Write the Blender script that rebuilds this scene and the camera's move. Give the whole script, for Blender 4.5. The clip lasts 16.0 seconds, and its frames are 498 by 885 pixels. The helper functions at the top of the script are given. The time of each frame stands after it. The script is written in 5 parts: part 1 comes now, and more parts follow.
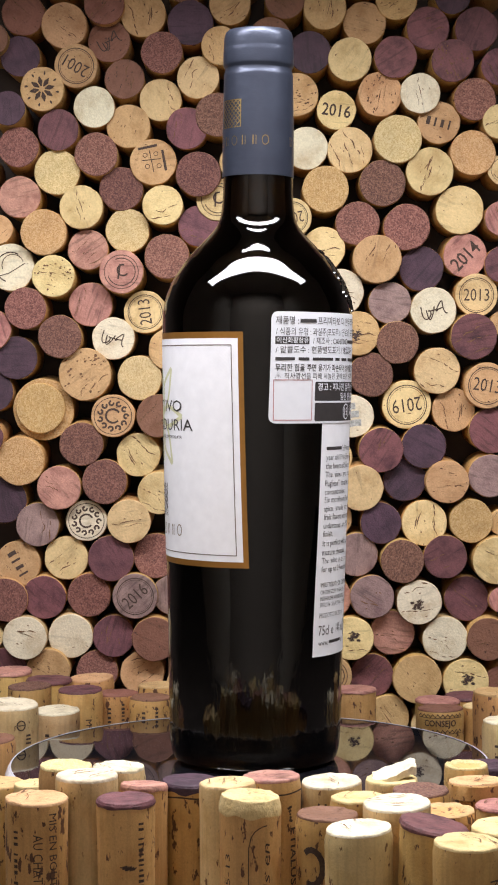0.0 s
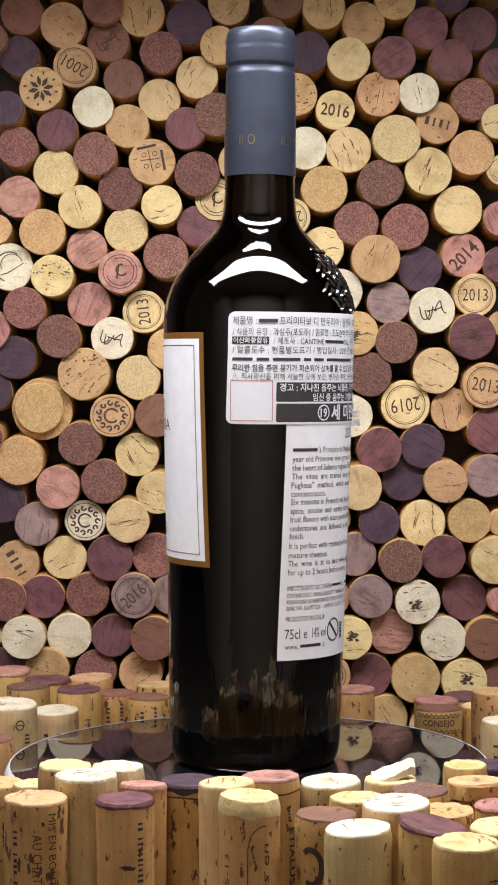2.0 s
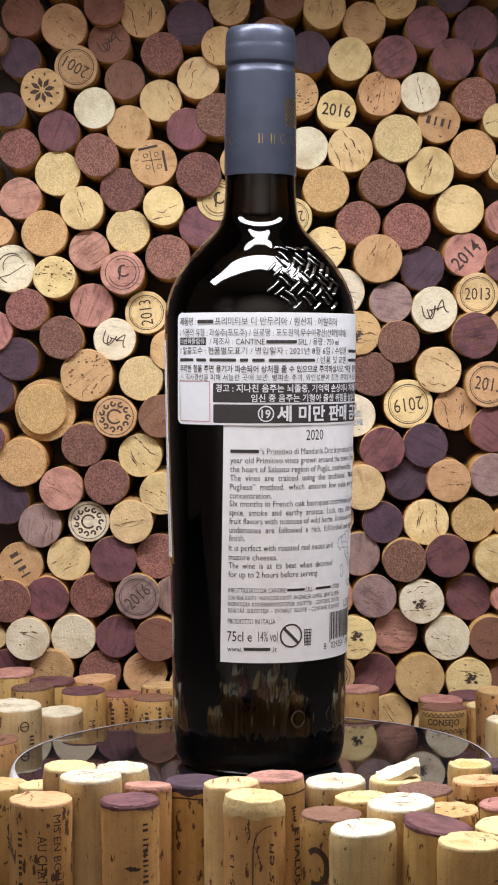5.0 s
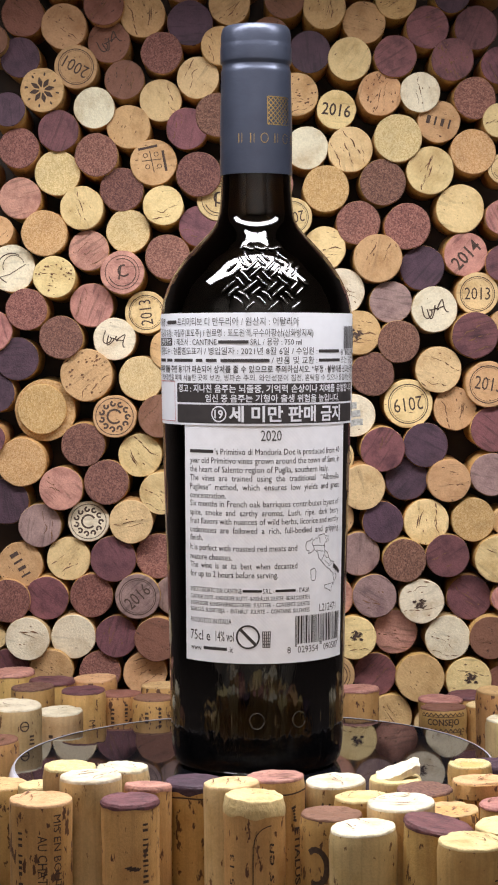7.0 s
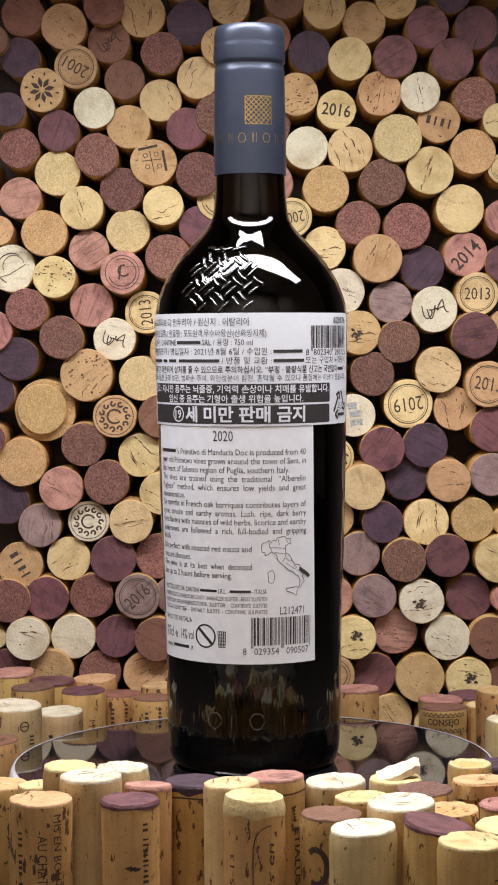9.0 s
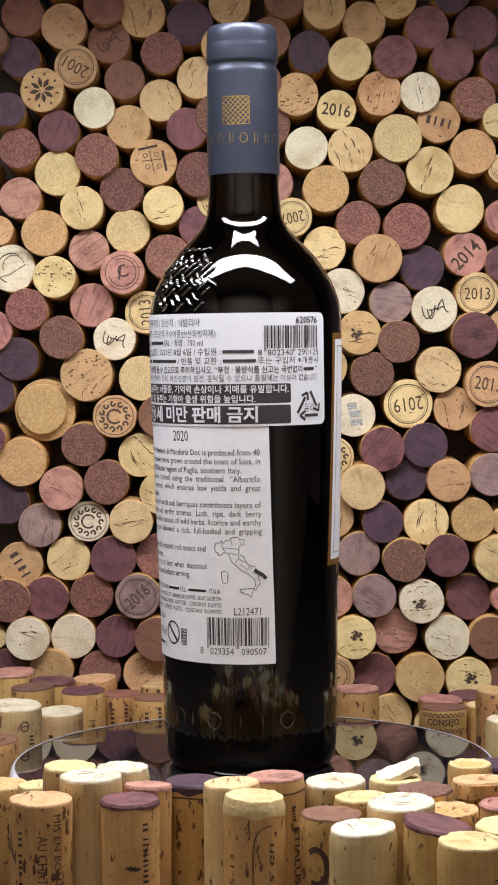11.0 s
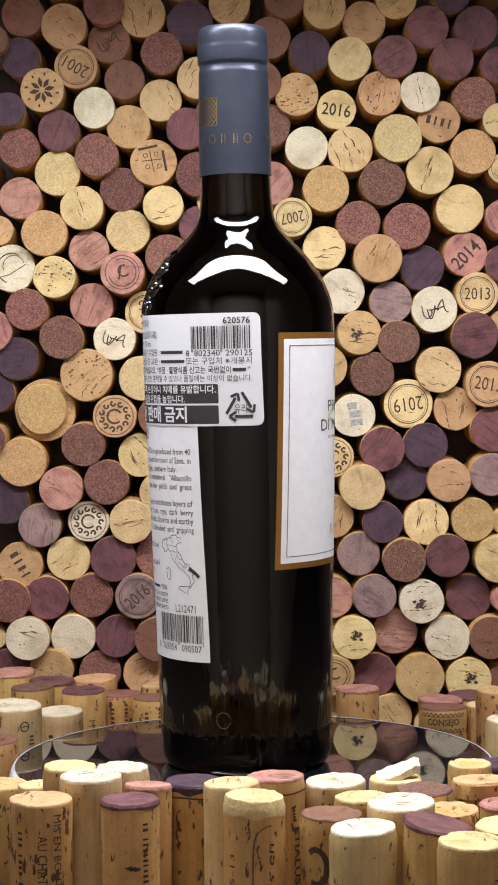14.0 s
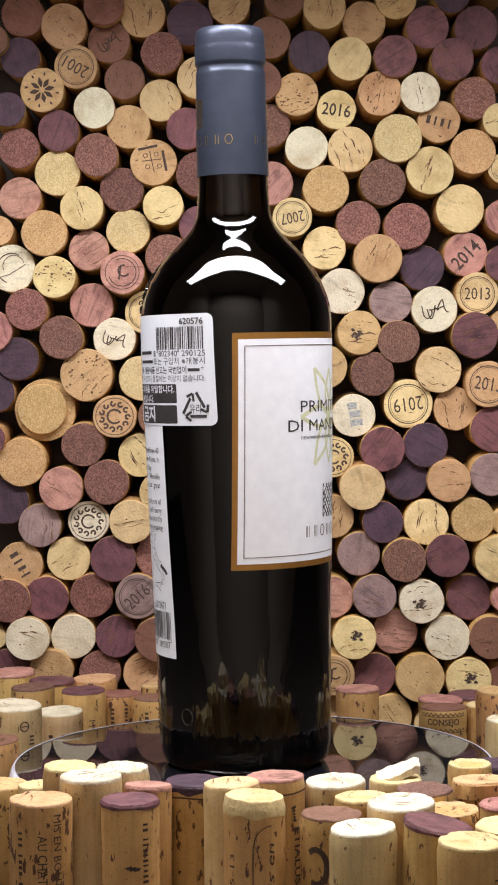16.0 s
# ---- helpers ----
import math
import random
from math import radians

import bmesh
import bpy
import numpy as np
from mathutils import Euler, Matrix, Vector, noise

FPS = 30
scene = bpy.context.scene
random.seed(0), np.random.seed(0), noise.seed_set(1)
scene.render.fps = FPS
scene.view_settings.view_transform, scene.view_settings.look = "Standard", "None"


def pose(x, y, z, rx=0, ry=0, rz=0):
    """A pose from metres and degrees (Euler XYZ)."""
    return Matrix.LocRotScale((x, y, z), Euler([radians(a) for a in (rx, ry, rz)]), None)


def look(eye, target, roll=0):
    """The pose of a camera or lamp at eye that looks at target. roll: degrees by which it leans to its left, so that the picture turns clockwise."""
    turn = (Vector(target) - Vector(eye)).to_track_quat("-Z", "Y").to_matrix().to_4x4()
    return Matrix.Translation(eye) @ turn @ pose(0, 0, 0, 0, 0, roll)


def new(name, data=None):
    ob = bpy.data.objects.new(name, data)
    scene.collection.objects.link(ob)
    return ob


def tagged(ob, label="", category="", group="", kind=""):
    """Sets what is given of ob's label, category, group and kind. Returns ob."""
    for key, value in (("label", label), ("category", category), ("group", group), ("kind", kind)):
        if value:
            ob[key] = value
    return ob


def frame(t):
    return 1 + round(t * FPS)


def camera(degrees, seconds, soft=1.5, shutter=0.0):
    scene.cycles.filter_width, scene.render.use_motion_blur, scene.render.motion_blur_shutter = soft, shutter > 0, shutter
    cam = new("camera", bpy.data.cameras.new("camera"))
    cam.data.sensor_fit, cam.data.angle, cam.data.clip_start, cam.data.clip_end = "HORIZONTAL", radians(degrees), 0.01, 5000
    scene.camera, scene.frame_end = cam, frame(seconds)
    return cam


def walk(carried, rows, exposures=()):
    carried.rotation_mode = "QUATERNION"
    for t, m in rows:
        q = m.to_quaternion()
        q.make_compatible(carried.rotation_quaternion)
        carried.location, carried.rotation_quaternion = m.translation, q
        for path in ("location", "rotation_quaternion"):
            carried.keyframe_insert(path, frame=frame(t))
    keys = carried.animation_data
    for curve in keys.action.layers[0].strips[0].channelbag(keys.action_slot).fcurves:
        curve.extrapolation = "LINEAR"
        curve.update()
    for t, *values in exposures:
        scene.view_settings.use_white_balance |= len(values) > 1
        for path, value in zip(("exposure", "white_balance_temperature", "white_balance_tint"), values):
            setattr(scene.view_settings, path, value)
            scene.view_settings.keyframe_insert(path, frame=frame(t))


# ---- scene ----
# The camera: hand-held for the first seconds, then at rest.
cam = camera(15.22, 16.0, soft=2.0)
EYE = (0, -0.81, 0.173)


def stand(tilt=0.0, roll=0.0, pan=0.0, dx=0.0, dy=0.0, dz=0.0):
    return pose(EYE[0] + dx, EYE[1] + dy, EYE[2] + dz, 0, 0, pan) @ pose(0, 0, 0, 87.59 + tilt) @ pose(0, 0, 0, 0, 0, -0.57 + roll)


PATH = [
    (0.0, stand(0.032, 0.288, -0.011, 0.0007, 0.0003, -0.0005)),
    (0.5, stand(0.006, 0.273, -0.081, 0.0008, 0.0001, -0.0001)),
    (1.0, stand(0.024, 0.298, -0.099, 0.0006, 0.0002, -0.0004)),
    (1.5, stand(-0.010, 0.308, -0.119, 0.0001, -0.0003, 0.0002)),
    (2.0, stand(-0.003, 0.318, -0.092, 0.0, 0.0, 0.0)),
    (2.5, stand(0.004, 0.260, -0.013, 0.0003, 0.0001, -0.0001)),
    (3.0, stand(-0.030, 0.229, 0.037, 0.0005, -0.0004, 0.0004)),
    (3.5, stand(0.020, 0.142, 0.017, 0.0003, 0.0002, -0.0004)),
    (4.0, stand(0.017, 0.090, 0.036, 0.0006, 0.0, -0.0002)),
    (5.0, stand(0.005, 0.010, 0.008, 0.0001)),
    (6.3, stand()),
    (9.0, stand()),
    (12.5, stand()),
    (16.0, stand()),
]
walk(cam, PATH, [(0.0, 0.08), (3.5, 0.08), (7.0, 0.08), (9.0, -0.02), (12.5, 0.02), (16.0, 0.08)])

# ---- light ----
world = bpy.data.worlds.new("world")
scene.world = world
world.use_nodes = True
world.node_tree.nodes["Background"].inputs[0].default_value = (1.0, 0.86, 0.7, 1)
world.node_tree.nodes["Background"].inputs[1].default_value = 0.02
scene.view_settings.exposure = 0.0


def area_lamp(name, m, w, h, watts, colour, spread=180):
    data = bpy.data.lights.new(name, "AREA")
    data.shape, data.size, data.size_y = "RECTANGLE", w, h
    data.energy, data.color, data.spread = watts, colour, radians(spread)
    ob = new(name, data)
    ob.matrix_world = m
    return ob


# The display's two strip lamps over the bottle, and an unseen fill lamp added to bounce off the front wall.
area_lamp("strip_lamp", look((0.0, -0.104, 0.45), (0.0, -0.089, 0.0)), 0.60, 0.066, 3.85, (0.965, 0.955, 1.0), 147)
area_lamp("rear_strip_lamp", look((0.0, -0.0235, 0.45), (0.0, -0.0235, 0.0)), 0.11, 0.012, 0.115, (0.965, 0.955, 1.0), 150)
area_lamp("bounced_fill_lamp", look((0.0, -0.9, 1.72), (0.0, -2.0, 0.5)), 1.6, 0.8, 70.0, (0.95, 0.94, 0.94), 95)

# ---- materials ----


class Nodes:
    """Short hand for building a node material."""

    def __init__(self, name, rough=0.6, metal=0.0):
        self.mat = bpy.data.materials.new(name)
        self.mat.use_nodes = True
        self.tree = self.mat.node_tree
        self.bsdf = self.tree.nodes["Principled BSDF"]
        self.bsdf.inputs["Roughness"].default_value = rough
        self.bsdf.inputs["Metallic"].default_value = metal

    def add(self, kind, **values):
        n = self.tree.nodes.new(kind)
        for k, v in values.items():
            n.inputs[k.replace("_", " ")].default_value = v
        return n

    def link(self, a, b):
        self.tree.links.new(a, b)

    def coords(self, scale=(1, 1, 1), shift=True):
        """Object coordinates, moved by a random amount for each object."""
        tc = self.add("ShaderNodeTexCoord")
        mp = self.add("ShaderNodeMapping")
        mp.inputs["Scale"].default_value = scale
        self.link(tc.outputs["Object"], mp.inputs["Vector"])
        if shift:
            info = self.add("ShaderNodeObjectInfo")
            mul = self.add("ShaderNodeMath")
            mul.operation = "MULTIPLY"
            mul.inputs[1].default_value = 7.3
            self.link(info.outputs["Random"], mul.inputs[0])
            self.link(mul.outputs[0], mp.inputs["Location"])
        return mp.outputs["Vector"]

    def noise(self, vec, scale, detail=3.0, rough=0.55):
        n = self.add("ShaderNodeTexNoise", Scale=scale, Detail=detail, Roughness=rough)
        self.link(vec, n.inputs["Vector"])
        return n.outputs["Fac"]

    def voronoi(self, vec, scale, out="Distance"):
        n = self.add("ShaderNodeTexVoronoi", Scale=scale)
        self.link(vec, n.inputs["Vector"])
        return n.outputs[out]

    def ramp(self, fac, stops):
        r = self.add("ShaderNodeValToRGB")
        el = r.color_ramp.elements
        while len(el) < len(stops):
            el.new(0.5)
        for e, (p, c) in zip(el, stops):
            e.position = p
            e.color = (*c, 1) if isinstance(c, tuple) else (c, c, c, 1)
        self.link(fac, r.inputs["Fac"])
        return r.outputs["Color"]

    def mix(self, a, b, fac, kind="MIX"):
        m = self.add("ShaderNodeMix")
        m.data_type, m.blend_type = "RGBA", kind
        for s, v in ((m.inputs[0], fac), (m.inputs[6], a), (m.inputs[7], b)):
            if isinstance(v, bpy.types.NodeSocket):
                self.link(v, s)
            elif isinstance(v, tuple):
                s.default_value = (*v, 1)
            else:
                s.default_value = v if s.type == "VALUE" else (v, v, v, 1)
        return m.outputs[2]

    def tone(self, col, amount):
        """Each object a little lighter or darker, and of another hue."""
        info = self.add("ShaderNodeObjectInfo")
        hsv = self.add("ShaderNodeHueSaturation")
        rg = self.add("ShaderNodeMapRange")
        rg.inputs["To Min"].default_value, rg.inputs["To Max"].default_value = 1 - amount, 1 + amount
        self.link(info.outputs["Random"], rg.inputs["Value"])
        self.link(rg.outputs["Result"], hsv.inputs["Value"])
        rg2 = self.add("ShaderNodeMapRange")
        rg2.inputs["To Min"].default_value, rg2.inputs["To Max"].default_value = 0.49, 0.51
        wob = self.add("ShaderNodeMath")
        wob.operation = "FRACT"
        m7 = self.add("ShaderNodeMath")
        m7.operation = "MULTIPLY"
        m7.inputs[1].default_value = 17.0
        self.link(info.outputs["Random"], m7.inputs[0])
        self.link(m7.outputs[0], wob.inputs[0])
        self.link(wob.outputs[0], rg2.inputs["Value"])
        self.link(rg2.outputs["Result"], hsv.inputs["Hue"])
        self.link(col, hsv.inputs["Color"])
        return hsv.outputs["Color"]

    def bump(self, height, strength, distance):
        b = self.add("ShaderNodeBump", Strength=strength, Distance=distance)
        self.link(height, b.inputs["Height"])
        self.link(b.outputs["Normal"], self.bsdf.inputs["Normal"])

    def colour(self, c):
        if isinstance(c, tuple):
            self.bsdf.inputs["Base Color"].default_value = (*c, 1)
        else:
            self.link(c, self.bsdf.inputs["Base Color"])


def natural_cork(name, base, dark, pits=0.62, amount=0.12, rough=0.75, streak=1.0):
    """Natural cork: soft blotches, growth lines and dark elongated pores."""
    n = Nodes(name, rough)
    vec = n.coords()
    blotch = n.noise(vec, 95, 5, 0.62)
    lo = (base[0] * 0.74, base[1] * 0.66, base[2] * 0.55)
    hi = tuple(min(1, c * 1.12) for c in base)
    col = n.ramp(blotch, [(0.28, lo), (0.5, base), (0.72, hi)])
    stain = n.ramp(n.noise(vec, 42, 2), [(0.58, 0.0), (0.74, 1.0)])
    col = n.mix(col, (base[0] * 0.62, base[1] * 0.50, base[2] * 0.38), n.mix(0.0, stain, 0.55))
    fine = n.noise(vec, 900, 3)
    col = n.mix(col, n.ramp(fine, [(0.35, 0.72), (0.65, 1.0)]), 0.5, "MULTIPLY")
    lines = n.noise(n.coords((60, 420, 420)), 1.0, 2)
    col = n.mix(col, n.ramp(lines, [(0.30, 0.55), (0.42, 1.0)]), 0.5 * streak, "MULTIPLY")
    pore = n.noise(n.coords((300, 700, 230)), 1.0, 2, 0.6)
    mask = n.ramp(pore, [(pits, 0.0), (pits + 0.045, 1.0)])
    col = n.mix(col, dark, mask)
    n.colour(n.tone(col, amount))
    both = n.mix(fine, 0.0, mask)
    n.bump(both, 0.5, 0.0006)
    return n.mat


def granular_cork(name, base, dark, light, amount=0.12):
    """Pressed cork granules."""
    n = Nodes(name, 0.8)
    vec = n.coords()
    cell = n.voronoi(vec, 1750, "Color")
    sep = n.add("ShaderNodeSeparateColor")
    n.link(cell, sep.inputs["Color"])
    col = n.ramp(sep.outputs[0], [(0.05, dark), (0.45, base), (0.95, light)])
    col = n.mix(col, n.ramp(n.noise(vec, 120, 3), [(0.3, 0.7), (0.7, 1.0)]), 0.6, "MULTIPLY")
    n.colour(n.tone(col, amount))
    n.bump(n.voronoi(vec, 1750), 0.35, 0.0004)
    return n.mat


def stained_cork(name, base, dark, amount=0.12):
    """A cork's end soaked by red wine: uneven, with veins of deeper colour."""
    n = Nodes(name, 0.7)
    vec = n.coords()
    col = n.ramp(n.noise(vec, 110, 5, 0.65), [(0.28, dark), (0.52, base), (0.8, tuple(min(1, c * 1.35) for c in base))])
    veins = n.noise(n.coords((60, 520, 520)), 1.0, 3)
    col = n.mix(col, n.ramp(veins, [(0.36, 0.35), (0.46, 1.0)]), 0.55, "MULTIPLY")
    fine = n.noise(vec, 1100, 2)
    col = n.mix(col, n.ramp(fine, [(0.3, 0.65), (0.7, 1.05)]), 0.6, "MULTIPLY")
    n.colour(n.tone(col, amount))
    n.bump(fine, 0.4, 0.0006)
    return n.mat


FACES = {
    "p": natural_cork("pale_cork", (0.74, 0.66, 0.48), (0.16, 0.09, 0.05), 0.72, 0.08),
    "s": natural_cork("smooth_cork", (0.74, 0.69, 0.48), (0.30, 0.22, 0.12), 0.80, 0.05, 0.55, 0.2),
    "y": natural_cork("cream_cork", (0.70, 0.52, 0.255), (0.18, 0.09, 0.04), 0.70, 0.10),
    "t": natural_cork("tan_cork", (0.55, 0.34, 0.16), (0.12, 0.055, 0.025), 0.67, 0.14),
    "b": natural_cork("brown_cork", (0.225, 0.100, 0.063), (0.07, 0.03, 0.02), 0.66, 0.15),
    "a": granular_cork("pressed_cork", (0.185, 0.077, 0.055), (0.110, 0.043, 0.035), (0.29, 0.140, 0.100), 0.24),
    "c": granular_cork("tan_pressed_cork", (0.53, 0.325, 0.135), (0.43, 0.245, 0.09), (0.62, 0.415, 0.205), 0.10),
    "e": granular_cork("cream_pressed_cork", (0.63, 0.475, 0.225), (0.53, 0.38, 0.16), (0.72, 0.57, 0.31), 0.08),
    "m": stained_cork("wine_stained_cork", (0.170, 0.062, 0.068), (0.075, 0.024, 0.032), 0.20),
    "d": stained_cork("dark_stained_cork", (0.066, 0.030, 0.048), (0.034, 0.014, 0.026), 0.18),
    "k": stained_cork("pink_stained_cork", (0.47, 0.225, 0.175), (0.27, 0.10, 0.085), 0.12),
    "g": stained_cork("mauve_stained_cork", (0.29, 0.185, 0.170), (0.18, 0.10, 0.10), 0.10),
}


def side_cork(name, base, dark, pits, amount):
    """The long side of a cork: smooth tan skin, a faint upright grain and scattered slanting pores."""
    n = Nodes(name, 0.62)
    vec = n.coords()
    col = n.ramp(n.noise(vec, 70, 4, 0.6), [(0.28, (base[0] * 0.80, base[1] * 0.72, base[2] * 0.58)), (0.5, base), (0.74, tuple(min(1, c * 1.10) for c in base))])
    fine = n.noise(vec, 1300, 3)
    col = n.mix(col, n.ramp(fine, [(0.32, 0.80), (0.62, 1.0)]), 0.6, "MULTIPLY")
    col = n.mix(col, n.ramp(n.noise(n.coords((520, 520, 24)), 1.0, 3), [(0.34, 0.74), (0.52, 1.0)]), 0.5, "MULTIPLY")
    pore = n.noise(n.coords((330, 330, 170)), 1.0, 3, 0.62)
    mask = n.ramp(pore, [(pits, 0.0), (pits + 0.035, 1.0)])
    col = n.mix(col, dark, mask)
    n.colour(n.tone(col, amount))
    n.bump(n.mix(fine, 0.0, mask), 0.32, 0.0006)
    return n.mat


SIDE = side_cork("cork_side", (0.59, 0.355, 0.128), (0.12, 0.05, 0.022), 0.630, 0.14)
ROUGH_SIDE = side_cork("pitted_cork_side", (0.57, 0.325, 0.115), (0.11, 0.045, 0.020), 0.572, 0.10)
PALE_SIDE = side_cork("pale_cork_side", (0.62, 0.44, 0.215), (0.16, 0.075, 0.03), 0.64, 0.10)


def plain(name, colour, rough=0.5, metal=0.0, vary=0.12, scale=300.0):
    """A plain surface with a faint unevenness."""
    n = Nodes(name, rough, metal)
    f = n.noise(n.coords(), scale, 3)
    n.colour(n.ramp(f, [(0.3, tuple(c * (1 - vary) for c in colour)), (0.7, tuple(min(1, c * (1 + vary)) for c in colour))]))
    return n.mat


INK = plain("printed_ink", (0.035, 0.03, 0.03), 0.6)
BRAND_INK = plain("burnt_print_and_hole", (0.06, 0.035, 0.025), 0.8, 0, 0.3, 900)
GOLD = plain("gold_foil", (0.62, 0.42, 0.13), 0.32, 1.0, 0.25, 500)
OCHRE = plain("ochre_border", (0.38, 0.18, 0.040), 0.36, 0.6, 0.08)
CREAM_INK = plain("pale_ornament_ink", (0.60, 0.60, 0.38), 0.6)
PAPER_WHITE = plain("sticker_paper", (0.73, 0.74, 0.78), 0.40, 0, 0.02)
BOARD = plain("black_board", (0.060, 0.046, 0.040), 0.85, 0, 0.3, 60)
# Unseen front wall and floor, darkened so the bottle's middle reflects black.
DARK_ROOM = plain("dark_reflected_room", (0.22, 0.19, 0.17), 0.9, 0, 0.1, 8)
ROOM = plain("room_plaster", (0.55, 0.51, 0.47), 0.9, 0, 0.1, 8)


def label_paper():
    """Textured label stock, with a fine regular diagonal weave pressed in."""
    n = Nodes("label_paper", 0.55)
    vec = n.coords(shift=False)
    n.colour(n.ramp(n.noise(vec, 200, 3), [(0.3, (0.77, 0.77, 0.80)), (0.7, (0.83, 0.83, 0.86))]))
    sep = n.add("ShaderNodeSeparateXYZ")
    n.link(vec, sep.inputs[0])

    def calc(op, a, b):
        m = n.add("ShaderNodeMath")
        m.operation = op
        for sock, v in zip(m.inputs, (a, b)):
            if isinstance(v, bpy.types.NodeSocket):
                n.link(v, sock)
            else:
                sock.default_value = v
        return m.outputs[0]

    round_way = calc("MULTIPLY", calc("ARCTAN2", sep.outputs[0], sep.outputs[1]), 40.0 * 3.9)
    up = calc("MULTIPLY", sep.outputs[2], 1000.0 * 3.9)
    weave = calc("MULTIPLY", calc("SINE", round_way, 0.0), calc("SINE", up, 0.0))
    n.bump(weave, 0.06, 0.00022)
    return n.mat


PAPER = label_paper()


def sep_z(n):
    """Height on the thing, as a socket."""
    sep = n.add("ShaderNodeSeparateXYZ")
    n.link(n.coords(shift=False), sep.inputs[0])
    return sep.outputs[2]


def bottle_glass():
    n = Nodes("dark_bottle_glass", 0.03)
    f = n.noise(n.coords(shift=False), 25, 2)
    n.colour(n.ramp(f, [(0.3, (0.010, 0.0055, 0.002)), (0.7, (0.014, 0.008, 0.003))]))
    n.bsdf.inputs["Transmission Weight"].default_value = 1.0
    n.bsdf.inputs["IOR"].default_value = 1.5
    n.link(n.ramp(sep_z(n), [(0.030, 0.06), (0.090, 0.03)]), n.bsdf.inputs["Roughness"])
    # mould ripples, strongest low on the wall
    low = n.ramp(sep_z(n), [(0.030, 1.0), (0.085, 0.0)])
    fine = n.noise(n.coords((330, 330, 9), False), 1.0, 2)
    ripple = n.noise(n.coords((360, 360, 95), False), 1.0, 2, 0.5)
    b1 = n.add("ShaderNodeBump", Strength=0.022, Distance=0.0009)
    n.link(fine, b1.inputs["Height"])
    b2 = n.add("ShaderNodeBump", Distance=0.0022)
    st = n.add("ShaderNodeMath")
    st.operation = "MULTIPLY"
    st.inputs[1].default_value = 0.13
    n.link(low, st.inputs[0])
    n.link(st.outputs[0], b2.inputs["Strength"])
    n.link(ripple, b2.inputs["Height"])
    n.link(b1.outputs["Normal"], b2.inputs["Normal"])
    n.link(b2.outputs["Normal"], n.bsdf.inputs["Normal"])
    return n.mat


GLASS = bottle_glass()
RELIEF = plain("raised_dark_glass", (0.012, 0.010, 0.008), 0.05, 0, 0.2)
RELIEF.node_tree.nodes["Principled BSDF"].inputs["IOR"].default_value = 2.1
WINE = plain("red_wine", (0.006, 0.001, 0.002), 0.2)


def capsule_foil():
    n = Nodes("slate_foil", 0.34, 0.55)
    vec = n.coords(shift=False)
    n.colour(n.ramp(n.noise(vec, 90, 4), [(0.3, (0.040, 0.046, 0.068)), (0.7, (0.052, 0.060, 0.086))]))
    n.bump(n.noise(n.coords((140, 140, 260), False), 1.0, 3), 0.20, 0.0008)
    return n.mat


FOIL = capsule_foil()


def plate_black():
    n = Nodes("black_acrylic", 0.02)
    f = n.noise(n.coords(shift=False), 14, 4)
    n.colour((0.008, 0.008, 0.010))
    n.link(n.ramp(f, [(0.4, 0.015), (0.75, 0.06)]), n.bsdf.inputs["Roughness"])
    n.bsdf.inputs["IOR"].default_value = 2.6
    return n.mat


PLATE = plate_black()
# RIM's acrylic again, coloured darker to dim the lip's line and its reflection.
RIM_TOP = plain("dimmed_acrylic_lip", (0.55, 0.55, 0.62), 0.2)
RIM = plain("milky_acrylic_edge", (0.80, 0.80, 0.86), 0.12)

# ---- building helpers ----


def part(name, bm, material, parent=None, label=""):
    """Links a bmesh as one mesh object under a thing or part."""
    me = bpy.data.meshes.new(name)
    bm.normal_update()
    bm.to_mesh(me)
    bm.free()
    for m in material if isinstance(material, (list, tuple)) else [material]:
        me.materials.append(m)
    ob = new(name, me)
    if parent:
        ob.parent = parent
    return tagged(ob, label)


def smooth(bm, angle=40):
    bm.normal_update()
    for f in bm.faces:
        f.smooth = True
    for e in bm.edges:
        if len(e.link_faces) == 2 and e.calc_face_angle(0) > radians(angle):
            e.smooth = False


def lathe(bm, profile, seg=48, wobble=0.0, seed=0, faces=None):
    """Turns (radius, z) pairs round the z axis; a radius of 0 closes the end."""
    rings = []
    for r, z in profile:
        if r <= 1e-7:
            rings.append([bm.verts.new((0, 0, z))])
            continue
        ring = []
        for i in range(seg):
            a = 2 * math.pi * i / seg
            k = 1 + wobble * noise.noise((math.cos(a) * 2 + seed, math.sin(a) * 2, z * 90))
            ring.append(bm.verts.new((r * k * math.cos(a), r * k * math.sin(a), z)))
        rings.append(ring)
    for j, (lo, hi) in enumerate(zip(rings, rings[1:])):
        for i in range(seg):
            k = (i + 1) % seg
            if len(lo) == 1:
                f = bm.faces.new((lo[0], hi[k], hi[i]))
            elif len(hi) == 1:
                f = bm.faces.new((lo[i], lo[k], hi[0]))
            else:
                f = bm.faces.new((lo[i], lo[k], hi[k], hi[i]))
            if faces:
                f.material_index = faces[j]
    return bm


def box(bm, x0, x1, y0, y1, z0, z1):
    v = [bm.verts.new((x, y, z)) for z in (z0, z1) for y in (y0, y1) for x in (x0, x1)]
    for q in ((0, 2, 3, 1), (4, 5, 7, 6), (0, 1, 5, 4), (2, 6, 7, 3), (0, 4, 6, 2), (1, 3, 7, 5)):
        bm.faces.new([v[i] for i in q])


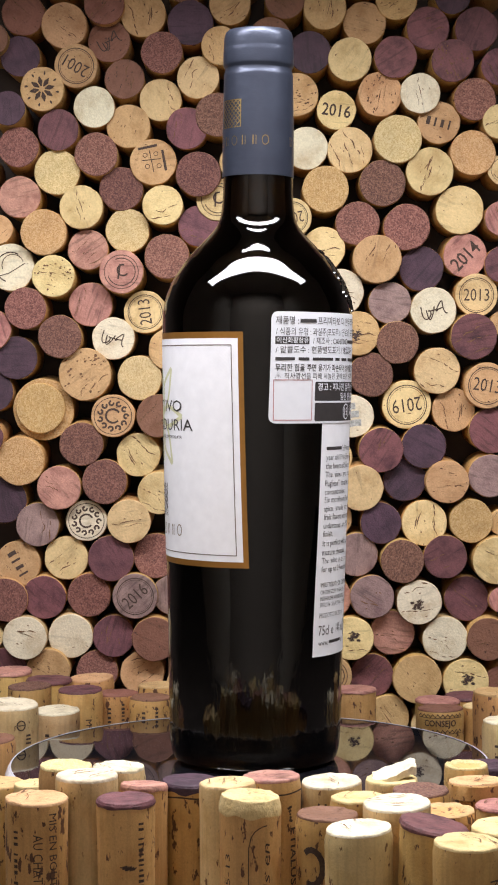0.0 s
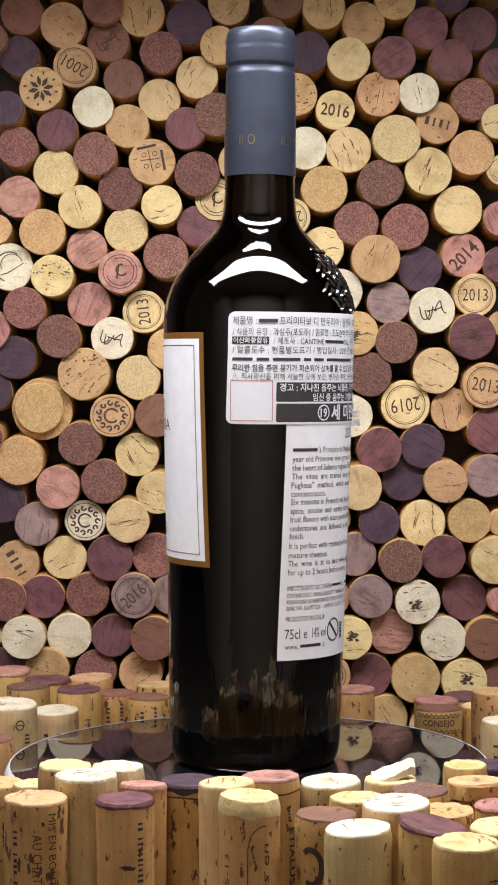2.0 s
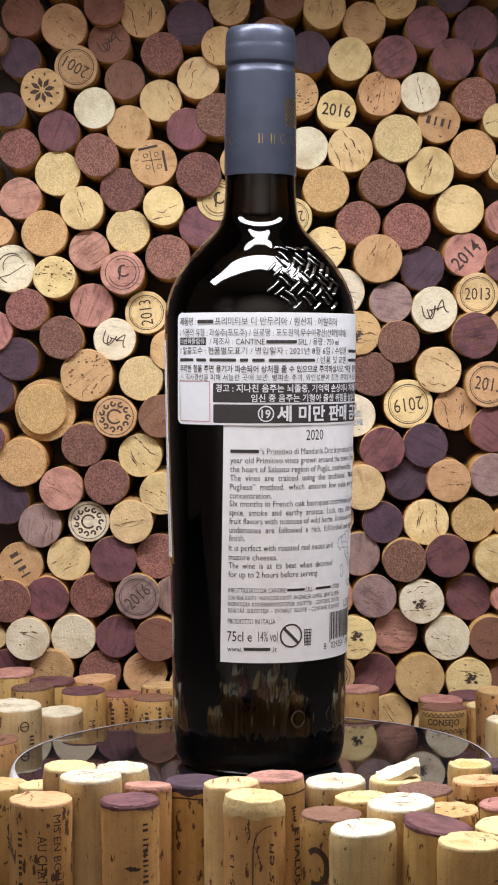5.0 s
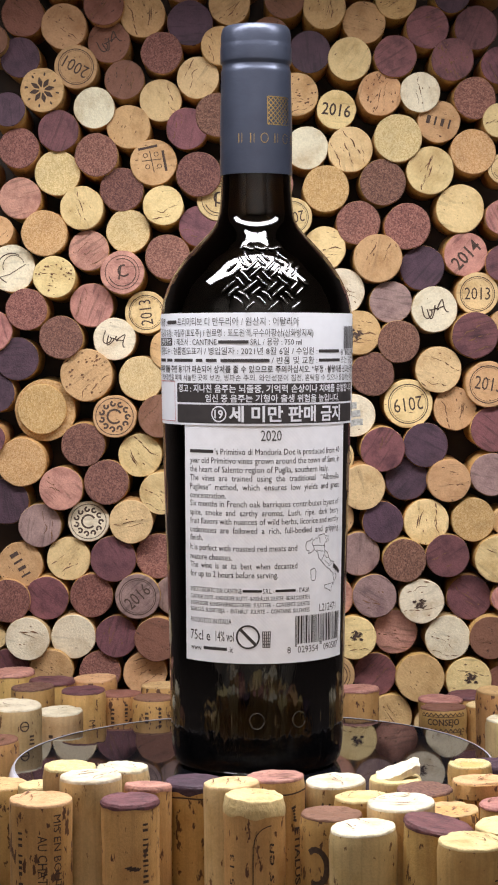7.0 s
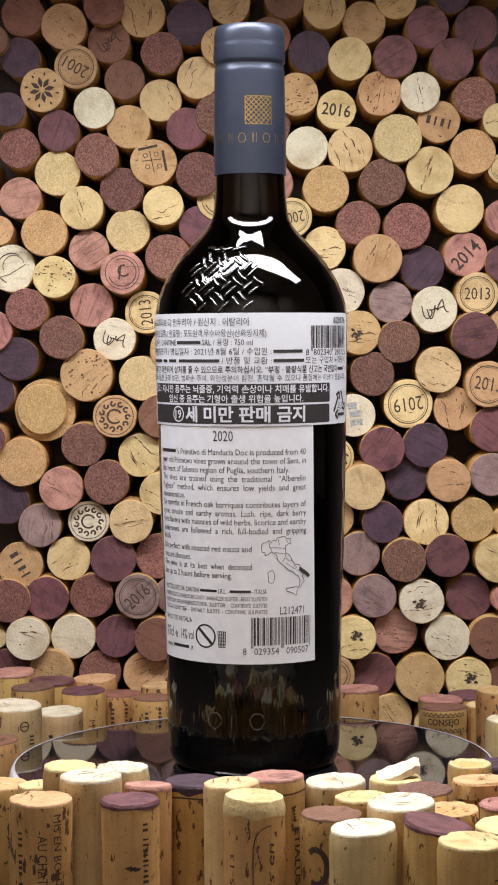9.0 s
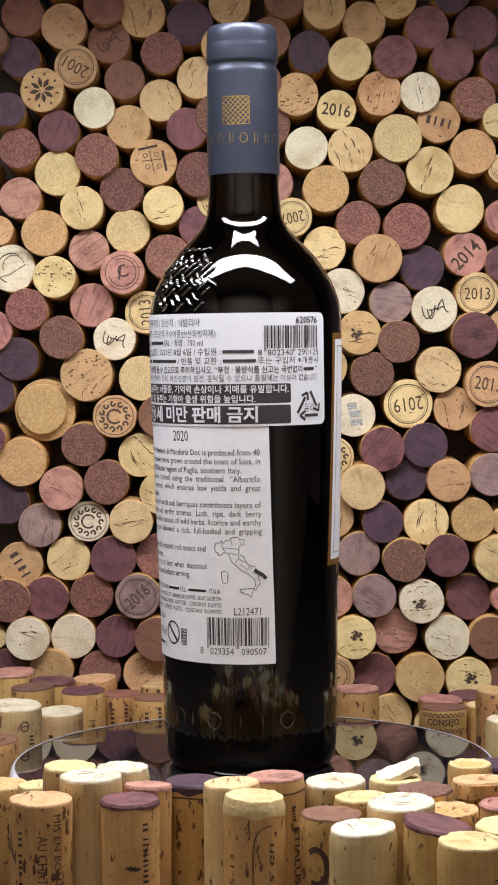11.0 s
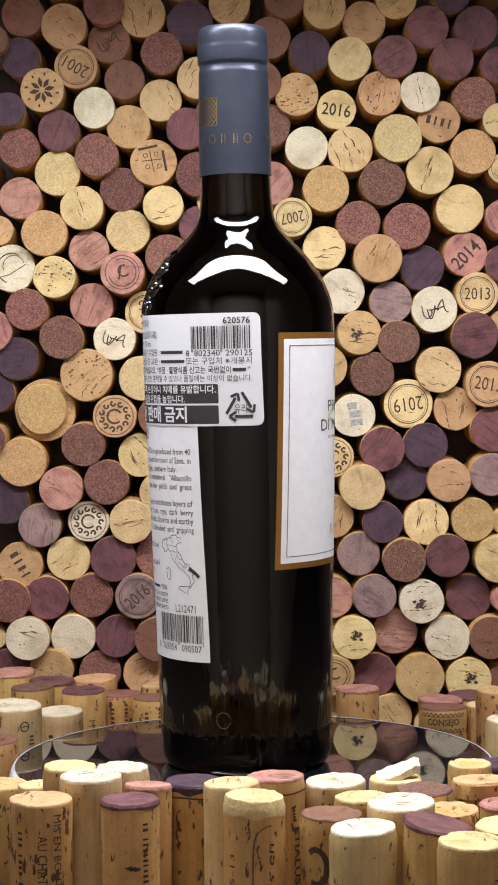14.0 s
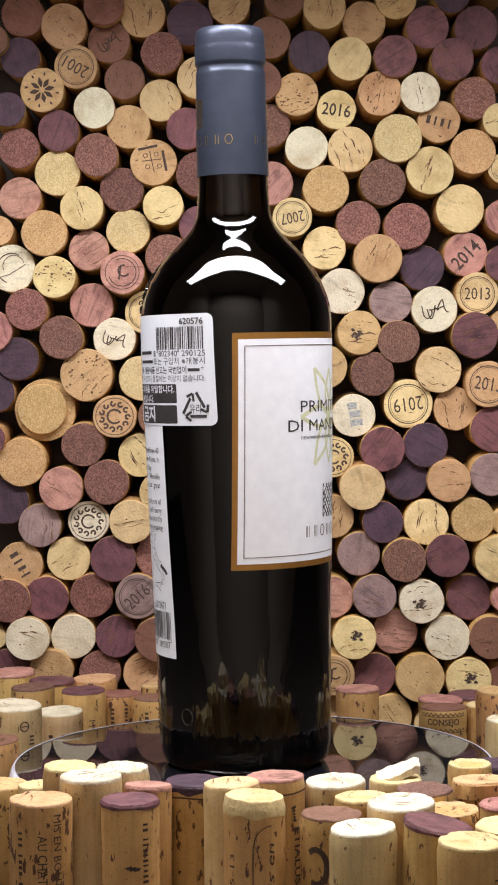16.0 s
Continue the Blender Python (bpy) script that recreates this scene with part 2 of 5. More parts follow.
def text_shape(words, height, width=None, bold=0.0):
    """Flat triangles of the words in the built-in font: points (x, y) from the centre and index triples."""
    cu = bpy.data.curves.new("words", "FONT")
    cu.body, cu.size, cu.align_x, cu.resolution_u, cu.offset = words, 1.0, "LEFT", 2, bold
    ob = new("words", cu)
    me = bpy.data.meshes.new_from_object(ob.evaluated_get(bpy.context.evaluated_depsgraph_get()))
    me.calc_loop_triangles()
    pts = np.array([v.co[:2] for v in me.vertices]).reshape(-1, 2)
    tris = [tuple(t.vertices) for t in me.loop_triangles]
    bpy.data.objects.remove(ob)
    bpy.data.curves.remove(cu)
    bpy.data.meshes.remove(me)
    if not len(pts):
        return pts, tris
    x0, x1 = pts[:, 0].min(), pts[:, 0].max()
    sy = height / 0.7
    sx = width / (x1 - x0) if width else sy
    pts = np.stack([(pts[:, 0] - (x0 + x1) / 2) * sx, (pts[:, 1] - 0.35) * sy], 1)
    return pts, tris


# ---- the setting ----
FLOOR_Z = -0.036


ROOM_Z = -0.95


def setting():
    bm = bmesh.new()
    box(bm, -1.3, 1.3, -0.27, 0.216, FLOOR_Z - 0.04, FLOOR_Z)
    tagged(part("display_shelf", bm, BOARD), "matt black display shelf under the corks and turntable", "shelf", kind="structure")
    bm = bmesh.new()
    box(bm, -1.34, 1.34, -2.04, 0.25, ROOM_Z - 0.04, ROOM_Z)
    tagged(part("floor", bm, DARK_ROOM), "plain unseen floor, dark for the bottle's reflection", "floor", kind="structure")
    for name, b in (("wall_left", (-1.34, -1.3, -2.0, 0.25)), ("wall_right", (1.3, 1.34, -2.0, 0.25)), ("wall_front", (-1.34, 1.34, -2.04, -2.0))):
        bm = bmesh.new()
        box(bm, *b, ROOM_Z, 1.8)
        tagged(part(name, bm, DARK_ROOM if name == "wall_front" else ROOM), "plain unseen wall closing off the room", "wall", kind="structure")
    bm = bmesh.new()
    box(bm, -1.34, 1.34, -2.04, 0.26, 1.8, 1.84)
    tagged(part("ceiling", bm, ROOM), "plain pale plaster ceiling of the room", "ceiling", kind="structure")


setting()

# Corks of the wall, course by course from the top: x, z, radius in mm, kind, mark.
WALL_COURSES = []
WALL_COURSES.append([
    (-123, 381, 11.3, 'b', ''), (-117, 358, 11.9, 'b', ''), (-96, 376, 11.3, 'b', ''), (-74, 362, 11.0, 'b', ''),
    (-54, 358, 12.5, 't', ''), (-31, 374, 11.3, 'b', ''), (-8, 362, 11.3, 't', ''), (-1, 381, 11.3, 't', ''),
    (21, 366, 11.3, 'b', ''), (42, 360, 11.9, 't', ''), (62, 377, 11.3, 'b', ''), (80, 365, 11.3, 't', ''),
    (109, 366, 10.1, 'd', ''), (130, 375, 10.7, 'b', ''),
])
WALL_COURSES.append([
    (-133, 344, 8.9, 'b', ''), (-119, 336, 11.0, 'd', ''), (-95, 351, 12.5, 't', ''), (-72, 344, 11.6, 'b', 'scrawl@40'),
    (-44, 337, 11.3, 'a', ''), (-29, 353, 12.5, 'd', ''), (-13, 340, 10.7, 't', ''), (13, 345, 11.3, 'b', ''),
    (34, 337, 11.6, 'd', ''), (55, 333, 11.9, 'y', ''), (63, 353, 11.9, 't', ''), (79, 334, 11.6, 'm', ''),
    (96, 349, 11.6, 'm', ''), (122, 349, 11.9, 'm', ''),
])
WALL_COURSES.append([
    (-107, 318, 11.9, 't', 'star'), (-89, 330, 11.9, 't', 'year2001@150'), (-80, 309, 11.3, 's', ''), (-64, 324, 11.0, 'b', ''),
    (-45, 313, 11.6, 'y', ''), (-25, 324, 11.6, 'y', ''), (0, 325, 9.8, 't', ''), (8, 322, 11.3, 'b', ''),
    (27, 315, 11.9, 't', 'pits@200'), (71, 315, 12.2, 't', 'pits@80'), (92, 315, 11.0, 'p', ''), (109, 332, 11.6, 'm', 'pits@120'),
    (121, 312, 11.6, 'a', ''), (134, 329, 10.1, 'm', ''),
])
WALL_COURSES.append([
    (-125, 308, 9.5, 'd', ''), (-120, 288, 11.0, 'a', ''), (-99, 297, 11.3, 'm', ''), (-62, 299, 11.9, 't', ''),
    (-31, 297, 11.3, 'm', ''), (-15, 304, 11.9, 'a', ''), (12, 299, 11.9, 'a', ''), (32, 287, 11.9, 's', ''),
    (48, 307, 10.7, 'y', 'plain2016@-8'), (55, 286, 12.5, 'y', ''), (80, 291, 13.1, 'e', ''), (102, 300, 11.6, 't', 'bars@-12'),
    (134, 300, 9.5, 'y', ''), (147, 289, 10.7, 'a', ''),
])
WALL_COURSES.append([
    (-142, 277, 10.7, 't', ''), (-120, 262, 11.6, 'k', ''), (-100, 275, 12.5, 'e', ''), (-79, 284, 11.9, 'a', ''),
    (-66, 266, 11.9, 'a', ''), (-49, 280, 12.8, 't', 'tee'), (-25, 273, 12.2, 'a', ''), (-3, 279, 11.3, 't', ''),
    (13, 268, 11.9, 'k', ''), (42, 265, 12.8, 'c', ''), (72, 268, 12.5, 'a', ''), (97, 274, 13.1, 'y', ''),
    (120, 284, 12.5, 'c', ''), (136, 275, 8.4, 'y', 'ring'),
])
WALL_COURSES.append([
    (-132, 245, 8.4, 't', ''), (-107, 243, 12.6, 'c', ''), (-87, 256, 11.9, 'y', ''), (-63, 244, 12.0, 'e', ''),
    (-44, 257, 11.1, 'y', ''), (-25, 246, 11.4, 'm', ''), (-15, 260, 11.6, 'y', 'ring'), (1, 255, 10.8, 'm', ''),
    (24, 250, 10.8, 'y', 'year2007@186'), (41, 234, 11.7, 'y', ''), (59, 247, 12.0, 'a', ''), (85, 245, 12.6, 'a', ''),
    (113, 254, 13.1, 'y', ''), (135, 249, 9.6, 'k', ''),
])
WALL_COURSES.append([
    (-145, 218, 10.8, 'y', ''), (-125, 225, 12.9, 'p', 'curl'), (-102, 220, 11.7, 'y', 'pits'), (-84, 234, 11.1, 'k', ''),
    (-66, 222, 12.0, 'k', 'ring'), (-42, 230, 12.3, 'a', ''), (-17, 223, 12.0, 'a', ''), (7, 227, 12.0, 't', ''),
    (24, 216, 11.7, 'y', ''), (50, 211, 12.6, 'p', ''), (69, 228, 13.2, 't', ''), (93, 223, 12.3, 'd', ''),
    (116, 230, 12.0, 'k', 'plain2014@45'), (136, 225, 10.2, 'm', ''),
])
WALL_COURSES.append([
    (-136, 192, 11.4, 'k', ''), (-117, 203, 11.4, 'a', ''), (-99, 188, 12.0, 'a', ''), (-83, 205, 12.0, 'k', ''),
    (-71, 187, 11.7, 'p', 'scrawl'), (-54, 201, 11.7, 'y', 'year2013@95'), (-22, 199, 12.0, 'm', ''), (3, 200, 12.0, 'k', ''),
    (27, 189, 12.0, 'a', ''), (59, 189, 12.0, 't', 'hole@170'), (76, 205, 11.7, 'g', ''), (99, 201, 12.6, 'p', 'scrawl@25'),
    (122, 209, 11.7, 'y', 'year2013'), (135, 194, 6.6, 't', ''),
])
WALL_COURSES.append([
    (-123, 177, 12.0, 'd', ''), (-86, 168, 14.4, 't', 'pits@40'), (-57, 166, 12.3, 'e', ''), (-41, 181, 11.4, 't', ''),
    (-30, 160, 12.0, 't', ''), (-6, 175, 12.0, 'y', ''), (18, 162, 12.3, 'd', ''), (41, 171, 12.0, 't', ''),
    (66, 167, 12.0, 'a', ''), (80, 184, 11.7, 'a', ''), (101, 169, 12.6, 'y', ''), (120, 187, 12.6, 'm', ''),
    (127, 161, 12.6, 't', 'year2013@-12'), (146, 185, 10.8, 'a', ''),
])
WALL_COURSES.append([
    (-137, 135, 8.4, 'm', ''), (-135, 159, 10.8, 'd', ''), (-110, 150, 16.8, 'c', ''), (-88, 131, 12.0, 'a', ''),
    (-71, 146, 12.0, 't', 'ornament'), (-47, 146, 12.0, 'b', ''), (-24, 133, 12.0, 'a', ''), (-0, 148, 12.0, 'p', ''),
    (27, 137, 12.0, 'm', ''), (56, 145, 12.0, 'p', 'picture'), (85, 151, 13.5, 'y', 'year2019@185'), (94, 129, 12.3, 'd', ''),
    (110, 148, 12.0, 't', ''), (130, 137, 12.6, 'm', ''),
])
WALL_COURSES.append([
    (-121, 122, 13.5, 'c', ''), (-100, 108, 12.0, 'k', ''), (-76, 111, 12.3, 'a', ''), (-58, 125, 12.0, 'y', ''),
    (-28, 106, 12.0, 't', ''), (-3, 118, 12.0, 'b', ''), (21, 111, 12.0, 'y', ''), (45, 123, 11.4, 'y', 'ornament'),
    (60, 107, 12.6, 'y', ''), (71, 127, 12.3, 'm', ''), (84, 111, 12.0, 'd', ''), (106, 110, 12.0, 't', ''),
    (129, 113, 12.0, 'g', ''), (147, 110, 10.8, 'y', ''),
])
WALL_COURSES.append([
    (-147, 98, 10.8, 't', ''), (-130, 101, 12.6, 'd', ''), (-112, 88, 12.0, 'g', ''), (-86, 90, 11.4, 'p', 'ornament'),
    (-63, 90, 12.0, 'y', ''), (-47, 105, 11.7, 'y', ''), (-25, 79, 12.0, 'k', ''), (-1, 90, 12.0, 'a', ''),
    (23, 84, 12.0, 't', ''), (44, 91, 12.0, 't', ''), (71, 88, 11.4, 'd', ''), (94, 88, 12.6, 'y', ''),
    (119, 89, 12.0, 'c', ''), (136, 88, 7.5, 't', ''),
])
WALL_COURSES.append([
    (-146, 50, 10.2, 'm', ''), (-123, 67, 12.6, 't', 'bars@-60'), (-97, 70, 12.0, 'y', ''), (-85, 50, 12.1, 'a', ''),
    (-73, 70, 12.6, 'm', ''), (-60, 50, 12.4, 'g', 'year2016@42'), (-49, 71, 12.6, 'a', ''), (-40, 50, 11.4, 'g', ''),
    (-4, 63, 12.0, 'y', ''), (20, 57, 12.0, 'a', ''), (58, 71, 12.0, 'g', ''), (82, 68, 12.0, 'a', ''),
    (105, 70, 12.0, 'm', ''), (132, 68, 13.2, 'y', ''),
])
WALL_COURSES.append([
    (-137, 28, 6.6, 'y', ''), (-129, 48, 12.1, 'a', ''), (-119, 28, 12.1, 'p', ''), (-109, 49, 12.1, 'm', ''),
    (-72, 28, 11.5, 'm', ''), (-28, 48, 11.5, 'm', ''), (-1, 33, 12.1, 'd', ''), (23, 28, 12.1, 'p', ''),
    (44, 48, 11.5, 'k', ''), (66, 49, 12.1, 'g', ''), (77, 29, 12.4, 'k', ''), (91, 46, 12.4, 'p', 'hole@200'),
    (117, 47, 12.4, 'm', ''), (135, 47, 7.2, 'k', ''),
])
WALL_COURSES.append([
    (-130, 10, 12.1, 'm', ''), (-107, 10, 12.1, 't', ''), (-95, 28, 12.4, 'p', ''), (-81, 9, 11.5, 'a', ''),
    (-57, 8, 12.1, 't', ''), (-50, 27, 12.4, 'b', ''), (-25, 24, 12.1, 't', ''), (44, 7, 11.5, 't', 'ring'),
    (55, 27, 12.1, 'y', 'hole'), (66, 6, 12.1, 'm', ''), (90, 5, 13.3, 't', ''), (105, 26, 12.4, 'p', ''),
    (128, 26, 12.1, 'b', ''), (146, 25, 10.3, 't', ''),
])
WALL_COURSES.append([
    (-120, -16, 11.5, 't', ''), (-95, -16, 11.5, 'a', ''), (-70, -16, 11.5, 'y', ''), (-44, -21, 11.5, 'm', ''),
    (-33, 1, 11.5, 'y', ''), (-20, -20, 11.5, 't', ''), (-8, 4, 12.1, 'a', ''), (18, 1, 12.1, 't', ''),
    (50, -16, 10.9, 't', ''), (74, -16, 12.1, 't', ''), (98, -21, 11.5, 'y', ''), (116, 3, 12.7, 'y', 'hole'),
    (122, -21, 11.5, 'm', ''), (134, 4, 7.2, 'b', ''),
])
WALL_COURSES.append([
    (4, -22, 11.5, 'b', ''), (28, -22, 11.5, 'y', ''),
])
# Standing corks: x, y, z of the top's centre, radius in mm, kind, mark.
STANDING = []
STANDING.append([
    (-75.9, -148.3, 18.5, 11.4, 't', 'cellar'), (-65.4, -113.8, 8.6, 8.4, 'm', 'lines'), (-43.9, -148.6, 18.1, 10.5, 'm', 'name'),
    (-21.7, -115.0, 17.0, 11.0, 'd', 'band'), (0.6, -151.3, 19.5, 11.1, 'y', 'code'), (8.5, -117.0, 18.9, 11.3, 'k', 'words'),
    (31.3, -113.1, 16.1, 11.4, 'p', 'hatch'), (54.8, -102.1, 14.2, 10.2, 'y', 'broken'), (28.1, -151.8, 13.0, 11.5, 'b', 'curl'),
    (38.0, -173.1, 13.2, 11.9, 'p', 'none'), (52.7, -154.0, 17.4, 12.1, 'p', 'none'), (39.9, -133.1, 14.6, 10.3, 'y', 'none'),
    (71.2, -140.5, 11.3, 11.0, 't', 'crater'), (63.9, -175.4, 14.9, 12.0, 'm', 'lines'), (72.7, -197.6, 14.4, 11.8, 'y', 'initial'),
])
STANDING.append([
    (64.3, -120.2, 14.2, 10.6, 'a', 'none'), (87.8, -97.3, 12.4, 10.7, 't', 'disc'), (86.2, -77.7, 14.3, 8.9, 'e', 'crater'),
    (97.1, -62.6, 11.2, 9.6, 'd', 'none'), (96.6, -120.0, 8.7, 11.8, 'k', 'none'), (91.1, -151.9, 8.4, 11.9, 'y', 'none'),
    (-101.2, -69.3, 6.2, 11.3, 't', 'none'), (-83.0, -80.0, 8.2, 9.6, 'y', 'none'), (-70.4, -95.4, 18.8, 10.6, 'e', 'none'),
    (-59.2, -132.7, 23.1, 11.5, 'p', 'none'), (-49.5, -105.0, 20.3, 10.3, 'p', 'none'), (-38.7, -125.3, 18.0, 8.8, 'k', 'none'),
    (-7.7, -131.5, 19.8, 10.4, 'y', 'none'), (-111.0, 55.0, 15.4, 12.9, 'p', 'key'), (-92.8, 85.0, 6.7, 11.2, 'p', 'bars'),
])
STANDING.append([
    (-83.3, 105.7, 13.1, 11.4, 'm', 'letter'), (-109.6, 118.0, 12.9, 10.8, 'a', 'none'), (-66.3, 120.9, 8.6, 11.1, 'b', 'lines'),
    (-48.6, 108.2, 8.7, 10.6, 'b', 'lines'), (-81.4, 150.2, 11.5, 11.9, 't', 'none'), (-102.2, 139.2, 12.7, 11.6, 'm', 'none'),
    (-123.5, 148.0, 15.8, 11.4, 'k', 'none'), (-45.8, 138.0, 9.7, 11.0, 't', 'none'), (-117.2, 28.0, 4.2, 11.8, 'b', 'none'),
    (93.7, 95.0, 4.9, 11.6, 'b', 'consejo'), (94.8, 118.9, 4.8, 11.1, 'k', 'none'), (111.3, 133.9, 4.2, 11.2, 'm', 'none'),
    (116.7, 100.0, 5.4, 11.4, 'y', 'none'), (117.7, 68.0, 17.5, 11.5, 't', 'none'), (117.7, 30.0, 11.5, 11.8, 'p', 'bars'),
])
STANDING.append([
    (53.7, 128.0, 9.0, 10.9, 'k', 'none'),
])


def flat_stroke(bm, pts, width, z=0.0, taper=False):
    """A flat line through (x, y) points in the plane z."""
    rows = []
    n = len(pts)
    for i, (x, y) in enumerate(pts):
        x0, y0 = pts[max(i - 1, 0)]
        x1, y1 = pts[min(i + 1, n - 1)]
        ln = math.hypot(x1 - x0, y1 - y0) or 1
        w = width / 2 * (math.sin(math.pi * (i + 0.4) / (n - 0.2)) if taper else 1)
        nx, ny = -(y1 - y0) / ln * w, (x1 - x0) / ln * w
        rows.append((bm.verts.new((x - nx, y - ny, z)), bm.verts.new((x + nx, y + ny, z))))
    for a, c in zip(rows, rows[1:]):
        bm.faces.new((a[0], c[0], c[1], a[1]))
    return bm


def circle(r, n=32, x=0.0, y=0.0, a0=0.0, a1=360.0):
    return [(x + r * math.cos(radians(a0 + (a1 - a0) * i / n)), y + r * math.sin(radians(a0 + (a1 - a0) * i / n))) for i in range(n + 1)]


def flat_words(bm, words, height, width=None, z=0.0, x=0.0, y=0.0, bold=0.0):
    pts, tris = text_shape(words, height, width, bold)
    vs = [bm.verts.new((x + p[0], y + p[1], z)) for p in pts]
    for t in tris:
        try:
            bm.faces.new([vs[i] for i in t])
        except ValueError:
            pass


def shared(name, bm, *mats):
    me = bpy.data.meshes.new(name)
    bm.normal_update()
    bm.to_mesh(me)
    bm.free()
    for m in mats:
        me.materials.append(m)
    return me


R = 0.012  # nominal cork radius
L = 0.045  # nominal cork length


def cork_mesh(kind, seed):
    """A cork with its end at z = 0 and its body below."""
    bm = bmesh.new()
    prof = [(0, -L), (0.95 * R, -L), (R, -0.97 * L), (0.99 * R, -0.5 * L), (R, -0.0011), (0.992 * R, -0.0004), (0.965 * R, 0.0), (0.6 * R, 0.00008), (0.3 * R, -0.00005), (0, 0.0)]
    lathe(bm, prof, 36, 0.028, seed, [1, 1, 1, 1, 1, 0, 0, 0, 0])
    smooth(bm, 25)
    return shared("cork_" + kind, bm, FACES[kind], PALE_SIDE if kind == "p" else SIDE)


CORKS = {(k, s): cork_mesh(k, s * 3.7 + ord(k)) for k in FACES for s in range(4)}


def crack_mesh(seed):
    """A few dark, ragged growth cracks across a cork's end."""
    rnd = random.Random(seed)
    bm = bmesh.new()
    lean = rnd.gauss(0, 0.15)
    for _ in range(rnd.choice((2, 2, 3, 4))):
        x, y = rnd.uniform(-0.85, -0.2) * R, rnd.uniform(-0.65, 0.65) * R
        a, pts = lean, []
        for k in range(rnd.randrange(9, 28)):
            if math.hypot(x, y) < 0.93 * R:
                pts.append((x, y))
            a = lean + (a - lean) * 0.7 + rnd.gauss(0, 0.20)
            x, y = x + 0.0007 * math.cos(a), y + 0.0007 * math.sin(a)
            if len(pts) > 4 and rnd.random() < 0.13:
                flat_stroke(bm, pts, rnd.uniform(0.00022, 0.00075), 0.00016, True)
                pts = []
        if len(pts) > 3:
            flat_stroke(bm, pts, rnd.uniform(0.00022, 0.00075), 0.00016, True)
    for _ in range(rnd.randrange(0, 5)):
        r, t = rnd.uniform(0, 0.8) * R, rnd.uniform(0, 6.28)
        x, y, s = r * math.cos(t), r * math.sin(t), rnd.uniform(0.00018, 0.0005)
        flat_stroke(bm, [(x - 1.4 * s, y), (x, y + 0.2 * s), (x + 1.4 * s, y)], 1.5 * s, 0.00016, True)
    return shared("crack", bm, PIT)


PIT = plain("cork_pit", (0.15, 0.075, 0.038), 0.9, 0, 0.4, 900)
CRACKS = [crack_mesh(i) for i in range(14)]
MARKS = {}


def scribble(bm, seed, n, size):
    """A looping pen-like line."""
    rnd = random.Random(seed)
    pts = []
    p, q = rnd.uniform(0, 6), rnd.uniform(2.2, 3.4)
    for i in range(n * 9):
        t = i / 9
        x = (t / n - 0.5) * 2 * size
        pts.append((x + 0.0012 * math.sin(q * t + p), 0.0042 * math.sin(2.3 * t + p) * (0.55 + 0.45 * math.cos(t * 0.9))))
    flat_stroke(bm, pts, 0.00062, 0.00016)


